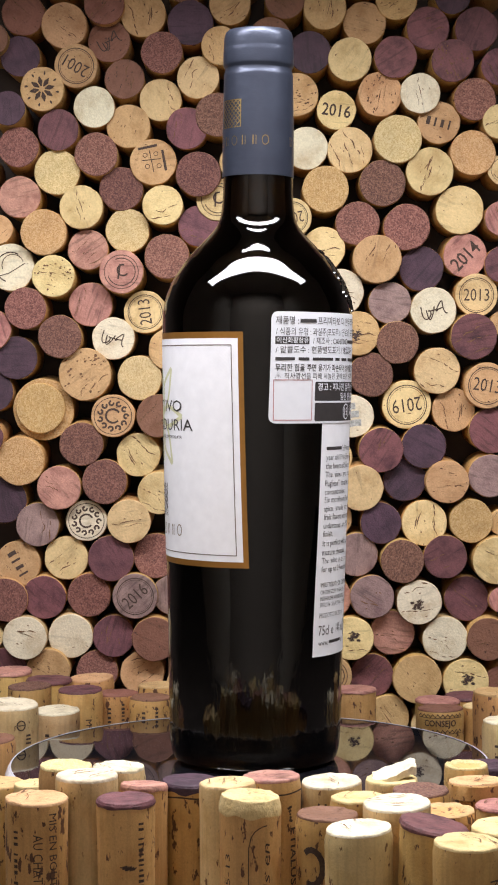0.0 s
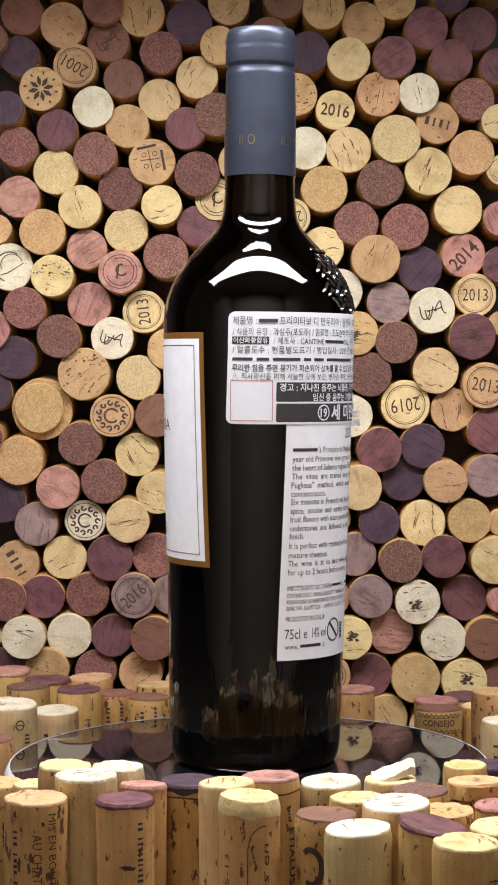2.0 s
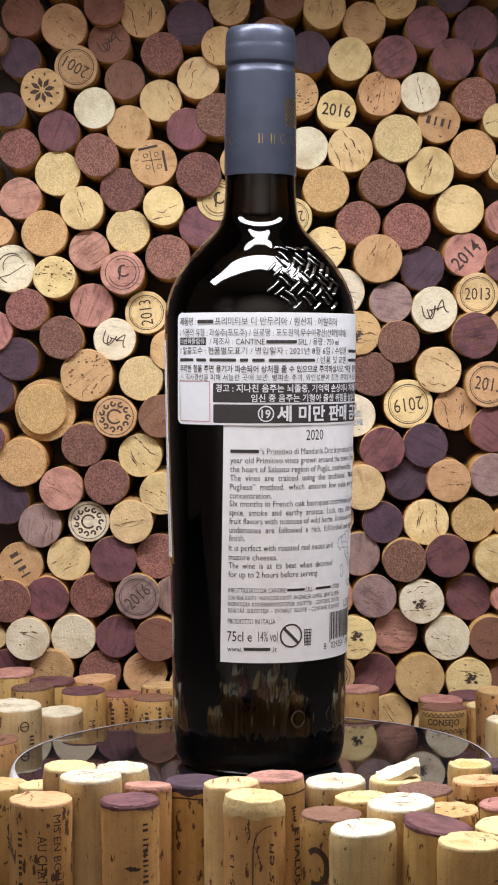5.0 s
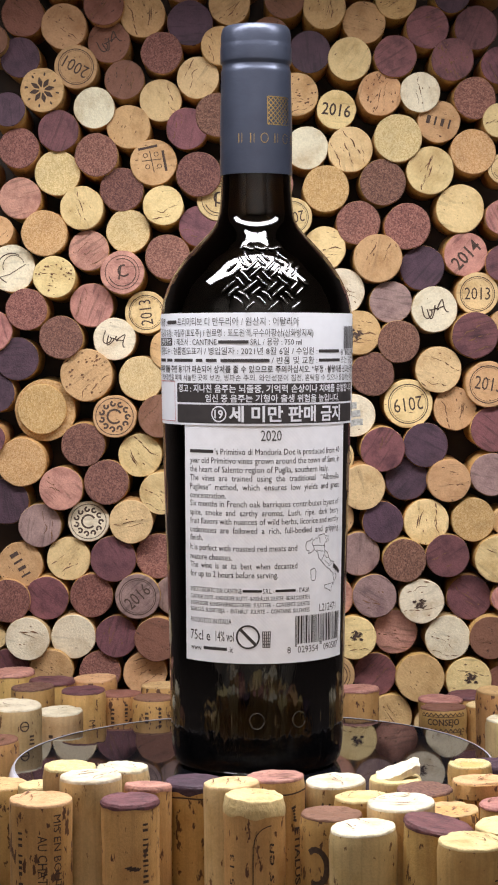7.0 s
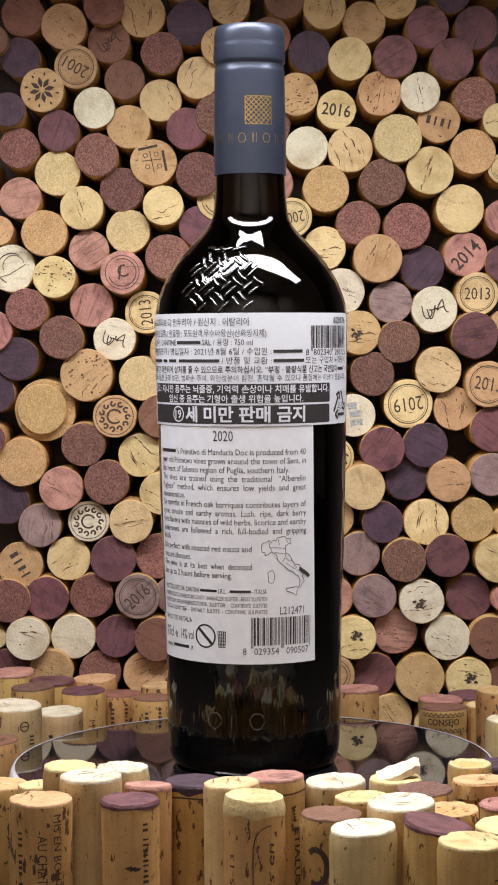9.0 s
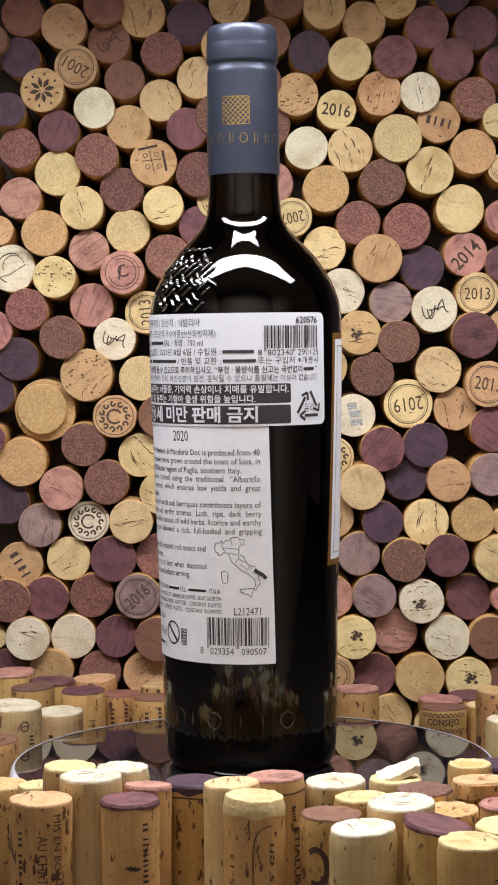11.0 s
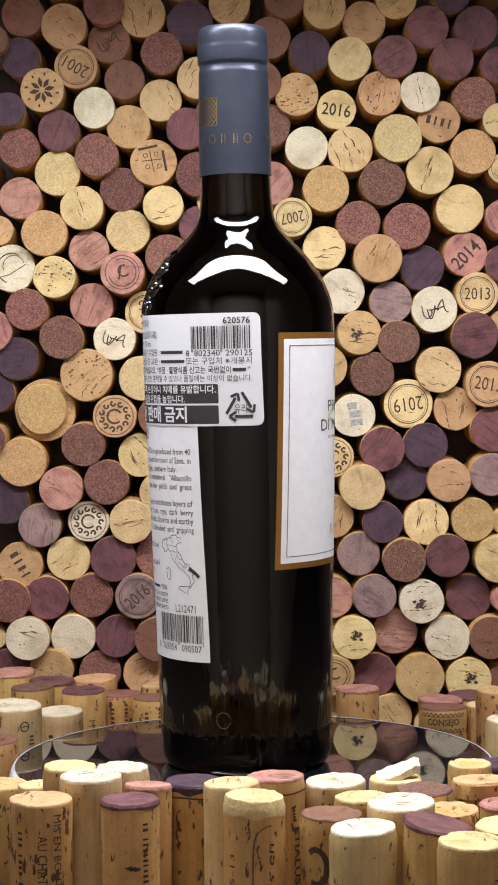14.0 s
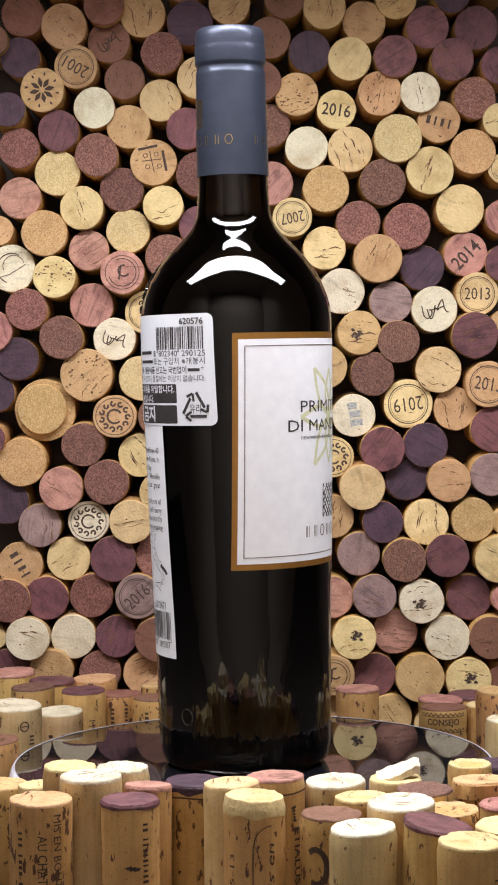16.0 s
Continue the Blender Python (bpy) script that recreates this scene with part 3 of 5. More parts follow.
def mark_mesh(kind):
    """The print, pits or hole on a cork's end, all drawn flat."""
    if kind in MARKS:
        return MARKS[kind]
    bm = bmesh.new()
    z = 0.00016
    ink = BRAND_INK
    if kind[:4] == "year":
        flat_stroke(bm, circle(0.0096), 0.00045, z)
        flat_stroke(bm, circle(0.0087), 0.0002, z)
        flat_words(bm, kind[4:], 0.0068, 0.0142, z, 0, 0.0003, 0.0)
    elif kind[:5] == "plain":
        flat_words(bm, kind[5:], 0.0074, 0.0175, z, 0, 0, 0.012)
    elif kind == "star":
        for k in range(8):
            a = k * math.pi / 4 + 0.2
            for s in (-0.16, 0.16):
                flat_stroke(bm, [(0.0016 * math.cos(a), 0.0016 * math.sin(a)), (0.0042 * math.cos(a + s), 0.0042 * math.sin(a + s)), (0.0068 * math.cos(a), 0.0068 * math.sin(a))], 0.0013, z, True)
            b = a + math.pi / 8
            flat_stroke(bm, [(r * math.cos(b), r * math.sin(b)) for r in (0.0076, 0.0085, 0.0095)], 0.0011, z, True)
    elif kind == "tee":
        flat_stroke(bm, [(-0.0075, 0.0068), (0.0022, 0.0086)], 0.0013, z)
        flat_stroke(bm, [(0.0048, 0.0060), (0.0064, -0.0046)], 0.0013, z)
        flat_stroke(bm, [(-0.0058, 0.0008), (0.0040, 0.0016)], 0.0004, z)
        flat_stroke(bm, [(-0.0018, 0.0060), (0.0002, -0.0052)], 0.0004, z)
        for x, y in ((-0.004, 0.0036), (0.0015, 0.0042), (-0.003, -0.0022), (0.003, -0.002)):
            flat_stroke(bm, circle(0.0011, 10, x, y), 0.00035, z)
    elif kind == "curl":
        flat_stroke(bm, circle(0.0075, 24, 0, 0, 60, 250), 0.0006, z)
        flat_stroke(bm, circle(0.0055, 24, 0.001, 0.001, 20, 200), 0.0004, z)
        flat_stroke(bm, [(-0.008, -0.005), (-0.001, -0.003), (0.007, 0.002)], 0.0004, z)
    elif kind == "ring":
        flat_stroke(bm, circle(0.0092), 0.0004, z)
        flat_stroke(bm, circle(0.0075, 24, 0, 0, 200, 480), 0.0005, z)
        flat_stroke(bm, circle(0.0030, 16, 0.0008, 0.001, 80, 330), 0.0009, z)
        flat_stroke(bm, [(-0.0015, -0.004), (-0.001, 0.004)], 0.0009, z)
    elif kind == "ornament":
        flat_stroke(bm, circle(0.0102), 0.0004, z)
        flat_stroke(bm, circle(0.0038, 20, 0, 0, 30, 320), 0.0011, z)
        for k in range(11):
            a = k * 2 * math.pi / 11
            flat_stroke(bm, circle(0.0012, 9, 0.0072 * math.cos(a), 0.0072 * math.sin(a), a * 57, a * 57 + 280), 0.0011, z)
    elif kind == "bars":
        for i, (w, h) in enumerate(((0.0022, 0.0046), (0.0011, 0.0050), (0.0018, 0.0044), (0.0010, 0.0052))):
            x = -0.0060 + i * 0.0040
            flat_stroke(bm, [(x, -h / 2), (x, h / 2)], w, z)
    elif kind == "picture":
        ink = plain("grey_print", (0.36, 0.36, 0.34), 0.8, 0, 0.4, 700)
        for y, w, x in ((0.0055, 0.005, -0.001), (0.001, 0.006, 0.0005), (-0.0038, 0.0068, 0.0015)):
            flat_stroke(bm, [(x - w / 2, y - 0.0006), (x, y + 0.0002), (x + w / 2, y + 0.0004)], 0.0036, z)
    elif kind == "pits":
        ink = PIT
        rnd = random.Random(12)
        for _ in range(26):
            a, r = rnd.uniform(0, 6.28), 0.0105 * math.sqrt(rnd.random())
            x, y, w = r * math.cos(a), r * math.sin(a), rnd.uniform(0.0003, 0.0008)
            flat_stroke(bm, [(x - w, y), (x, y + 0.3 * w), (x + w, y - 0.2 * w)], 1.6 * w, z + rnd.uniform(0, 0.0001), True)
    elif kind == "hole":
        # no real recess: the hole's shade is painted as flat dark strokes
        rnd = random.Random(3)
        for _ in range(34):
            x, y = rnd.gauss(0.001, 0.0014), rnd.gauss(0.0015, 0.0012)
            flat_stroke(bm, [(x - 0.0008, y), (x, y + 0.0003), (x + 0.0009, y - 0.0002)], rnd.uniform(0.0004, 0.0011), z + rnd.uniform(0, 0.0001), True)
    else:
        scribble(bm, len(kind) + 2, 7, 0.007)
        scribble(bm, len(kind) + 5, 4, 0.004)
    MARKS[kind] = shared("print", bm, ink)
    return MARKS[kind]


KIND_WORDS = {"s": "smooth ivory synthetic", "p": "pale bleached", "y": "creamy yellow", "t": "tan natural", "b": "reddish brown", "a": "pressed speckled brown", "c": "pressed granular tan", "e": "pressed granular cream", "m": "wine-red stained", "d": "dark purple stained", "k": "pink stained", "g": "greyish mauve stained"}


def cork_wall():
    rnd = random.Random(5)
    bm = bmesh.new()
    box(bm, -1.3, 1.3, 0.216, 0.25, ROOM_Z, 1.8)
    wall = tagged(part("wall_back", bm, BOARD), "black board wall covered with glued-on wine corks", "wall", kind="structure")
    for course in WALL_COURSES:
        for x, z, r, kind, mark in course:
            mark, _, turn = mark.partition("@")
            ob = new("cork", CORKS[kind, rnd.randrange(4)])
            ob.parent = wall
            front = 0.18 + rnd.uniform(-0.005, 0.004)
            capped = r > 15.5
            if capped:
                r *= 0.82
            spin = float(turn or 0) if mark else rnd.uniform(0, 360)
            ob.matrix_basis = pose(x / 1000, front, z / 1000, 90 + rnd.gauss(0, 2.2), rnd.gauss(0, 2.2), 0) @ pose(0, 0, 0, 0, 0, spin) @ Matrix.Diagonal((0.975 * r / 1000 / R, r / 1000 / R * rnd.uniform(0.95, 0.985), (0.216 - front) / L, 1))
            tagged(ob, KIND_WORDS[kind] + " wine cork end" + (" with dark marks" if mark else ""))
            if mark:
                pr = new("print", mark_mesh(mark))
                pr.parent = ob
            if capped:
                fl = new("flange", CORKS[kind, 1])
                fl.parent = ob
                fl.matrix_basis = pose(0.0008, 0.0012, -0.0045, 0, 0, 70) @ Matrix.Diagonal((1.24, 1.24, 0.85, 1))
            if mark in ("", "hole", "pits") and rnd.random() < {"p": 0.7, "y": 0.7, "t": 0.75, "b": 0.6, "k": 0.5, "m": 0.5, "g": 0.4}.get(kind, 0):
                cr = new("crack", CRACKS[rnd.randrange(len(CRACKS))])
                cr.parent = ob


cork_wall()


def worn(bm, seed, tilt=(0.0, 0.0), taper=0.0):
    """Chips the top edge of a cork, tilts its end and swells its foot."""
    shift = Vector((seed, 0, 0))
    for v in bm.verts:
        r = math.hypot(v.co.x, v.co.y)
        top = min(1.0, max(0.0, (v.co.z + 0.012) / 0.012))
        if r > 0.8 * R and v.co.z > -0.006:
            d = Vector((v.co.x / r, v.co.y / r, 0))
            bite = max(0.0, noise.noise(d * 2.3 + shift) - 0.18) * 0.0015 + max(0.0, noise.noise(d * 7.3 + shift * 2) - 0.25) * 0.0007
            near = min(1.0, (v.co.z + 0.006) / 0.005)
            v.co.x, v.co.y = v.co.x - d.x * bite * near * 0.8, v.co.y - d.y * bite * near * 0.8
            v.co.z -= bite * near * 0.5
        k = 1 + taper * max(0.0, -v.co.z / L)
        v.co.x, v.co.y = v.co.x * k, v.co.y * k
        v.co.z += top * (tilt[0] * v.co.x + tilt[1] * v.co.y)


def body_mesh(kind, form, seed, tilt=(0.0, 0.0), taper=0.0):
    """A standing cork's body: 0 sharp, 1 chamfered, 2 rounded at the top, 3 with a disc on a narrower neck."""
    bm = bmesh.new()
    tops = {0: [(R, -0.0014), (0.985 * R, -0.0005)], 1: [(R, -0.0035), (0.95 * R, -0.0007)], 2: [(R, -0.0055), (0.975 * R, -0.003), (0.94 * R, -0.0012)],
            3: [(0.90 * R, -0.0090), (0.90 * R, -0.0062), (1.01 * R, -0.0058), (1.02 * R, -0.0010), (0.99 * R, -0.0005)]}
    waist = [(0.985 * R, -0.75 * L), (0.98 * R, -0.5 * L), (0.985 * R, -0.25 * L), (0.995 * R, -0.0065)] if form != 3 else [(0.90 * R, -0.6 * L)]
    prof = [(0, -L), (0.96 * R, -L), (R, -0.97 * L)] + waist + tops[form] + [(0, -0.0010)]
    lathe(bm, prof, 48, 0.016, seed)
    worn(bm, seed, tilt, taper)
    smooth(bm, 35)
    return shared("cork_body", bm, PALE_SIDE if kind == "p" else ROUGH_SIDE if kind in "tdb" else SIDE)


def end_mesh(kind, form, seed, crater=False, tilt=(0.0, 0.0), skirt=0.0009):
    """The end of a standing cork, an uneven skin that runs a little way down the side."""
    bm = bmesh.new()
    r = (0.985, 0.95, 0.94, 0.99)[form] * R
    out = R * (1.02 if form == 3 else 1.0) + (0.00014 if form == 2 else 0.00026)
    if form == 2:
        low = [(out, -skirt), (out, -0.0030), (0.985 * R, -0.0020)]
    elif form == 0 and skirt > 0.0012:
        low = [(out, -skirt), (out, -0.0013), (0.995 * R + 0.00026, -0.0008)]
    else:
        low = []
    prof = low + [(r + 0.00010, -0.0006 if low else -0.0009), (r, -0.0003), (0.975 * r, 0.0), (0.86 * r, 0.00012), (0.7 * r, 0.0001), (0.54 * r, 0.0), (0.4 * r, -0.0001), (0.2 * r, 0.0), (0, 0.0)]
    if crater:
        prof = [(r, -0.0009), (r, -0.0003), (0.97 * r, 0.0), (0.80 * r, -0.0001), (0.62 * r, -0.0008), (0.52 * r, -0.0026), (0.3 * r, -0.0048), (0, -0.0054)]
    lathe(bm, prof, 48, 0.016, seed)
    rough = 2.0 if form == 2 else 1.0
    for v in bm.verts:
        q = math.hypot(v.co.x, v.co.y)
        if q < 0.96 * r:
            v.co.z += 0.00045 * rough * noise.noise(v.co * 230 + Vector((seed, 0, 0))) + 0.0002 * noise.noise(v.co * 700 + Vector((seed, 3, 0)))
            if crater and q < 0.75 * r:
                v.co.z += 0.0012 * noise.noise(v.co * 300 + Vector((seed, 5, 0)))
        elif v.co.z > -0.0007:
            v.co.z += 0.00025 * rough * noise.noise(v.co * 300 + Vector((seed, 0, 0)))
        elif low and v.co.z < -0.9 * skirt:
            v.co.z += (0.2 if form == 2 else 0.4) * skirt * noise.noise(v.co * 190 + Vector((seed, 0, 0)))
    worn(bm, seed, tilt)
    smooth(bm, 48)
    return shared("cork_end", bm, FACES[kind])


def side_words(bm, words, turn, z, height, length, r, way="down", slant=0.0, bold=0.0):
    """Words down, up or round a cork's side, at a turn from the side that faces -y."""
    pts, tris = text_shape(words, height, length, bold)
    vs = []
    for x, y in pts:
        x += slant * y
        u, w = {"down": (y, z - x), "up": (-y, z + x), "round": (x, z + y)}[way]
        a = radians(turn) + u / r
        vs.append(bm.verts.new((r * math.sin(a), -r * math.cos(a), w)))
    for t in tris:
        try:
            bm.faces.new([vs[i] for i in t])
        except ValueError:
            pass


def side_stroke(bm, pts, width, r):
    """A line on a cork's side through (distance round, z) points."""
    rows = []
    for i, (u, z) in enumerate(pts):
        u0, z0 = pts[max(i - 1, 0)]
        u1, z1 = pts[min(i + 1, len(pts) - 1)]
        ln = math.hypot(u1 - u0, z1 - z0) or 1
        nx, nz = -(z1 - z0) / ln * width / 2, (u1 - u0) / ln * width / 2
        rows.append([bm.verts.new((r * math.sin((u + s * nx) / r), -r * math.cos((u + s * nx) / r), z + s * nz)) for s in (-1, 1)])
    for a, c in zip(rows, rows[1:]):
        bm.faces.new((a[0], a[1], c[1], c[0]))


def letter_blocks(bm, u, z0, n, height, pitch, r, seed):
    """A column of writing as plain bars, one for each letter."""
    rnd = random.Random(seed)
    z = z0
    for _ in range(int(n * 1.6)):
        run = rnd.uniform(0.20, 0.40) * pitch
        side_stroke(bm, [(u, z), (u, z - run / 2), (u, z - run)], height * rnd.uniform(0.7, 0.95), r)
        z -= pitch * (1.15 if rnd.random() < 0.14 else 0.6)


def side_print(kind, r, seed):
    """The print on a standing cork's side."""
    bm = bmesh.new()
    q = r * 1.004 + 0.00012
    if kind == "lines":
        letter_blocks(bm, -0.004, -0.006, 10, 0.0024, 0.0036, q, seed)
        letter_blocks(bm, 0.0035, -0.004, 12, 0.0020, 0.0032, q, seed + 1)
    elif kind == "cellar":
        side_words(bm, "MIS EN BOUTEILLE", 30, -0.022, 0.0032, 0.036, q)
        side_words(bm, "AU CHATEAU", 2, -0.0235, 0.0036, 0.025, q)
        letter_blocks(bm, -0.0085, -0.010, 8, 0.0022, 0.0034, q, seed)
    elif kind == "name":
        letter_blocks(bm, 0.0064, -0.007, 12, 0.0028, 0.0031, q, seed)
        for k in range(7):
            side_stroke(bm, [(-0.0025 + k * 0.0009, -0.0225 - 0.0002 * k), (-0.0012 + k * 0.0009, -0.0226)], (0.0004, 0.0011, 0.0018, 0.0013, 0.0015, 0.0009, 0.0005)[k], q)
    elif kind in ("band", "words"):
        side_stroke(bm, [(q * radians(a), -0.0048 - 0.0003 * math.sin(a * 0.07)) for a in range(-88, 89, 8)], 0.0006, q)
        if kind == "words":
            side_words(bm, "ETIALUS", 46, -0.0285, 0.0030, 0.0215, q, "down", 0.0, 0.02)
            for k in range(5):
                side_stroke(bm, [(0.0068 + 0.0006 * k, -0.0105 - 0.0012 * k), (0.0088 - 0.0003 * k, -0.0098 - 0.0012 * k)], 0.0010, q)
    elif kind == "code":
        side_words(bm, "25-13", -46, -0.0265, 0.0024, 0.0145, q, "up")
        arc = [(0.0068 - 0.0070 * math.sin(radians(a)), -0.0088 - 0.0062 * (1 - math.cos(radians(a)))) for a in range(0, 91, 15)]
        side_stroke(bm, arc + [(-0.0006, -0.0162), (-0.0008, -0.030), (-0.0008, -0.045)], 0.00038, q)
        side_words(bm, "Mis en", 30, -0.0262, 0.0030, 0.0225, q, "up", 0.35)
    elif kind == "hatch":
        for k in range(4):
            side_stroke(bm, [(-0.007 + k * 0.0028, -0.0125), (-0.005 + k * 0.0028, -0.0065)], 0.0008, q)
    elif kind == "curl":
        side_stroke(bm, [(-0.0062 + 0.0045 * math.cos(radians(a)), -0.017 + 0.0062 * math.sin(radians(a))) for a in range(-110, 131, 20)], 0.0022, q)
        side_stroke(bm, [(-0.0085, -0.027), (-0.003, -0.0265), (-0.0025, -0.030), (-0.0028, -0.040)], 0.0018, q)
    elif kind == "key":
        side_stroke(bm, [(-0.008, -0.0092), (0.002, -0.0086)], 0.0005, q)
        side_stroke(bm, [(0.0045 + 0.0019 * math.cos(radians(a)), -0.0086 + 0.0022 * math.sin(radians(a))) for a in range(0, 361, 30)], 0.0006, q)
        side_stroke(bm, [(0.003, -0.0086), (0.006, -0.0086)], 0.0005, q)
        letter_blocks(bm, 0.008, -0.013, 3, 0.003, 0.003, q, seed)
    elif kind == "bars":
        letter_blocks(bm, -0.005, -0.010, 4, 0.0030, 0.0042, q, seed)
        letter_blocks(bm, 0.002, -0.010, 5, 0.0034, 0.0042, q, seed + 2)
    elif kind == "letter":
        side_words(bm, "M", 22, -0.0150, 0.0034, 0.0030, q)
    elif kind == "initial":
        side_words(bm, "N", 48, -0.0125, 0.0042, 0.0034, q)
    elif kind == "consejo":
        side_words(bm, "CONSEJO", 0, -0.0058, 0.0030, 0.0170, q, "round", 0.0, 0.02)
        for z in (-0.0022, -0.0098):
            side_stroke(bm, [(-0.0125 + i * 0.00125, z + (0.0007 if i % 2 else -0.0007)) for i in range(21)], 0.0006, q)
            side_stroke(bm, [(-0.0125 + i * 0.00125, z - 0.0011) for i in range(21)], 0.0003, q)
    return bm


def splinter():
    """A torn flake standing up from a broken cork's end."""
    rnd = random.Random(2)
    bm = bmesh.new()
    rows = []
    for i in range(11):
        t = i / 10
        half = 0.0062 * math.sin(math.pi * min(1.0, 0.16 + 0.72 * t)) * rnd.uniform(0.86, 1.06)
        rise = 0.0006 + 0.0056 * t ** 1.4 - (0.0012 if i == 10 else 0)
        row = []
        for s in (-1, -0.5, 0, 0.5, 1):
            row.append((-0.0085 + 0.0195 * t + rnd.uniform(-0.0004, 0.0004), s * half, rise + 0.0010 * s + rnd.uniform(0, 0.0004)))
        rows.append(row)
    up = [[bm.verts.new(p) for p in row] for row in rows]
    dn = [[bm.verts.new((x, y, max(-0.0006, z - 0.0016 - 0.0012 * i / 10))) for x, y, z in row] for i, row in enumerate(rows)]
    for i in range(10):
        for j in range(4):
            bm.faces.new((up[i][j], up[i + 1][j], up[i + 1][j + 1], up[i][j + 1]))
            bm.faces.new((dn[i][j], dn[i][j + 1], dn[i + 1][j + 1], dn[i + 1][j]))
        bm.faces.new((up[i][0], dn[i][0], dn[i + 1][0], up[i + 1][0]))
        bm.faces.new((up[i][4], up[i + 1][4], dn[i + 1][4], dn[i][4]))
    for j in range(4):
        bm.faces.new((up[0][j], up[0][j + 1], dn[0][j + 1], dn[0][j]))
        bm.faces.new((up[10][j + 1], up[10][j], dn[10][j], dn[10][j + 1]))
    return bm


STAND_WORDS = {"none": "", "crater": ", deep crater", "broken": ", torn and splintered", "consejo": ", printed zigzag band", "disc": ", disc-shaped head"}


def standing_corks():
    rnd = random.Random(8)
    n = 0
    for group in STANDING:
        for x, y, z, r, kind, mark in group:
            n += 1
            form = {"code": 2, "disc": 3, "words": 1}.get(mark, rnd.choice((0, 0, 1)))
            leans = abs(x - 63.9) < 0.1
            tilt = (-0.16, 0.04) if leans else (rnd.gauss(0, 0.022), rnd.gauss(0, 0.022))
            taper = 0.16 if leans else rnd.uniform(-0.01, 0.02)
            pale = kind == "p" or (kind == "y" and rnd.random() < 0.25)
            ob = new("wine_cork", body_mesh("p" if pale else "c" if mark == "consejo" else kind, form, n * 1.7, tilt, taper))
            ob.matrix_basis = pose(x / 1000, y / 1000, z / 1000) @ Matrix.Diagonal((r / 1000 / R, r / 1000 / R, (z / 1000 - FLOOR_Z) / L, 1))
            tagged(ob, "upright used wine cork with " + KIND_WORDS[kind] + " end" + STAND_WORDS.get(mark, ", dark side print"), "cork", "standing corks")
            skirt = 0.0030 if kind == "d" else 0.0017 if kind in "mkg" else 0.0048 if form == 2 else 0.0010
            end = new("cork_end", end_mesh(kind, form, n * 1.7, mark == "crater", tilt, skirt))
            end.parent = ob
            tagged(end, KIND_WORDS[kind] + " cork end")
            if kind in "pytkb" and mark not in ("crater", "broken"):
                cr = new("crack", CRACKS[n % len(CRACKS)])
                cr.parent = end
                cr.matrix_basis = pose(0, 0, 0.0004, math.degrees(tilt[1]), -math.degrees(tilt[0]), 0) @ pose(0, 0, 0, 0, 0, n * 67 % 360)
            if mark == "broken":
                part("splinter", splinter(), FACES["p"], ob)
            elif mark not in ("none", "crater", "disc"):
                pr = part("print", side_print(mark, R, n), BRAND_INK, ob)
                # keep the print's height true on corks of other lengths
                pr.matrix_basis = pose(0, 0, 0, 0, 0, math.degrees(math.atan2(x / 1000, y / 1000 + 0.81)) * -1) @ Matrix.Diagonal((1, 1, L / (z / 1000 - FLOOR_Z), 1))


standing_corks()

AXIS_X = 0.00035


def turntable():
    bm = bmesh.new()
    lathe(bm, [(0, FLOOR_Z), (0.082, FLOOR_Z), (0.085, FLOOR_Z + 0.003), (0.085, -0.009), (0.082, -0.006), (0, -0.006)], 64)
    smooth(bm)
    base = part("turntable", bm, BOARD)
    base.location = (AXIS_X, 0, 0)
    tagged(base, "round motor turntable with a black mirror plate", "turntable")
    bm = bmesh.new()
    lathe(bm, [(0, -0.006), (0.1038, -0.006), (0.1038, -0.0002), (0.1036, 0.0), (0, 0.0)], 128)
    smooth(bm)
    plate = part("plate", bm, PLATE, base, "black mirror-polished acrylic plate")
    bm = bmesh.new()
    lathe(bm, [(0.1042, -0.0076), (0.1058, -0.0074), (0.1064, -0.0064), (0.1063, -0.0040), (0.1055, -0.0018), (0.1044, 0.0001), (0.1040, 0.0003), (0.1036, 0.0002)], 128, faces=[0, 0, 0, 0, 0, 1, 1])
    smooth(bm)
    part("rim", bm, [RIM, RIM_TOP], plate, "milky translucent acrylic edge")
    return base, plate


TURNTABLE, PLATTER = turntable()

# Outer shape of the bottle: radius, height in mm.
BODY = [(0, 3.0), (24, 2.4), (29, 0.6), (32.5, 0.0), (35, 1.2), (36.4, 4.3), (37.2, 10), (37.6, 24), (37.9, 36.6), (38.3, 61), (39.7, 110), (40.8, 160), (41.2, 186), (41.1, 194), (40.4, 198.8), (39.0, 203.5), (37.0, 208.3), (34.1, 213.2), (30.7, 218), (26.2, 223), (21.4, 228.0), (18.8, 231.0), (17.3, 233.4), (16.2, 236.5), (15.5, 242), (15.1, 248), (15.0, 258), (14.1, 296), (13.6, 312), (0, 312.2)]


def fine_profile():
    """The bottle's outline, rounded between its stations."""
    pts = np.array(BODY[3:-1]) / 1000
    t = np.concatenate([[0], np.cumsum(np.hypot(*np.diff(pts, axis=0).T))])
    out = []
    for i in range(len(pts) - 1):
        p0, p1, p2, p3 = pts[max(i - 1, 0)], pts[i], pts[i + 1], pts[min(i + 2, len(pts) - 1)]
        m1 = (p2 - p0) / max(t[min(i + 1, len(t) - 1)] - t[max(i - 1, 0)], 1e-6) * (t[i + 1] - t[i])
        m2 = (p3 - p1) / max(t[min(i + 2, len(t) - 1)] - t[i], 1e-6) * (t[i + 1] - t[i])
        for k in range(4):
            s = k / 4
            out.append((2 * s**3 - 3 * s**2 + 1) * p1 + (s**3 - 2 * s**2 + s) * m1 + (-2 * s**3 + 3 * s**2) * p2 + (s**3 - s**2) * m2)
    out.append(pts[-1])
    return [tuple(p) for p in out]


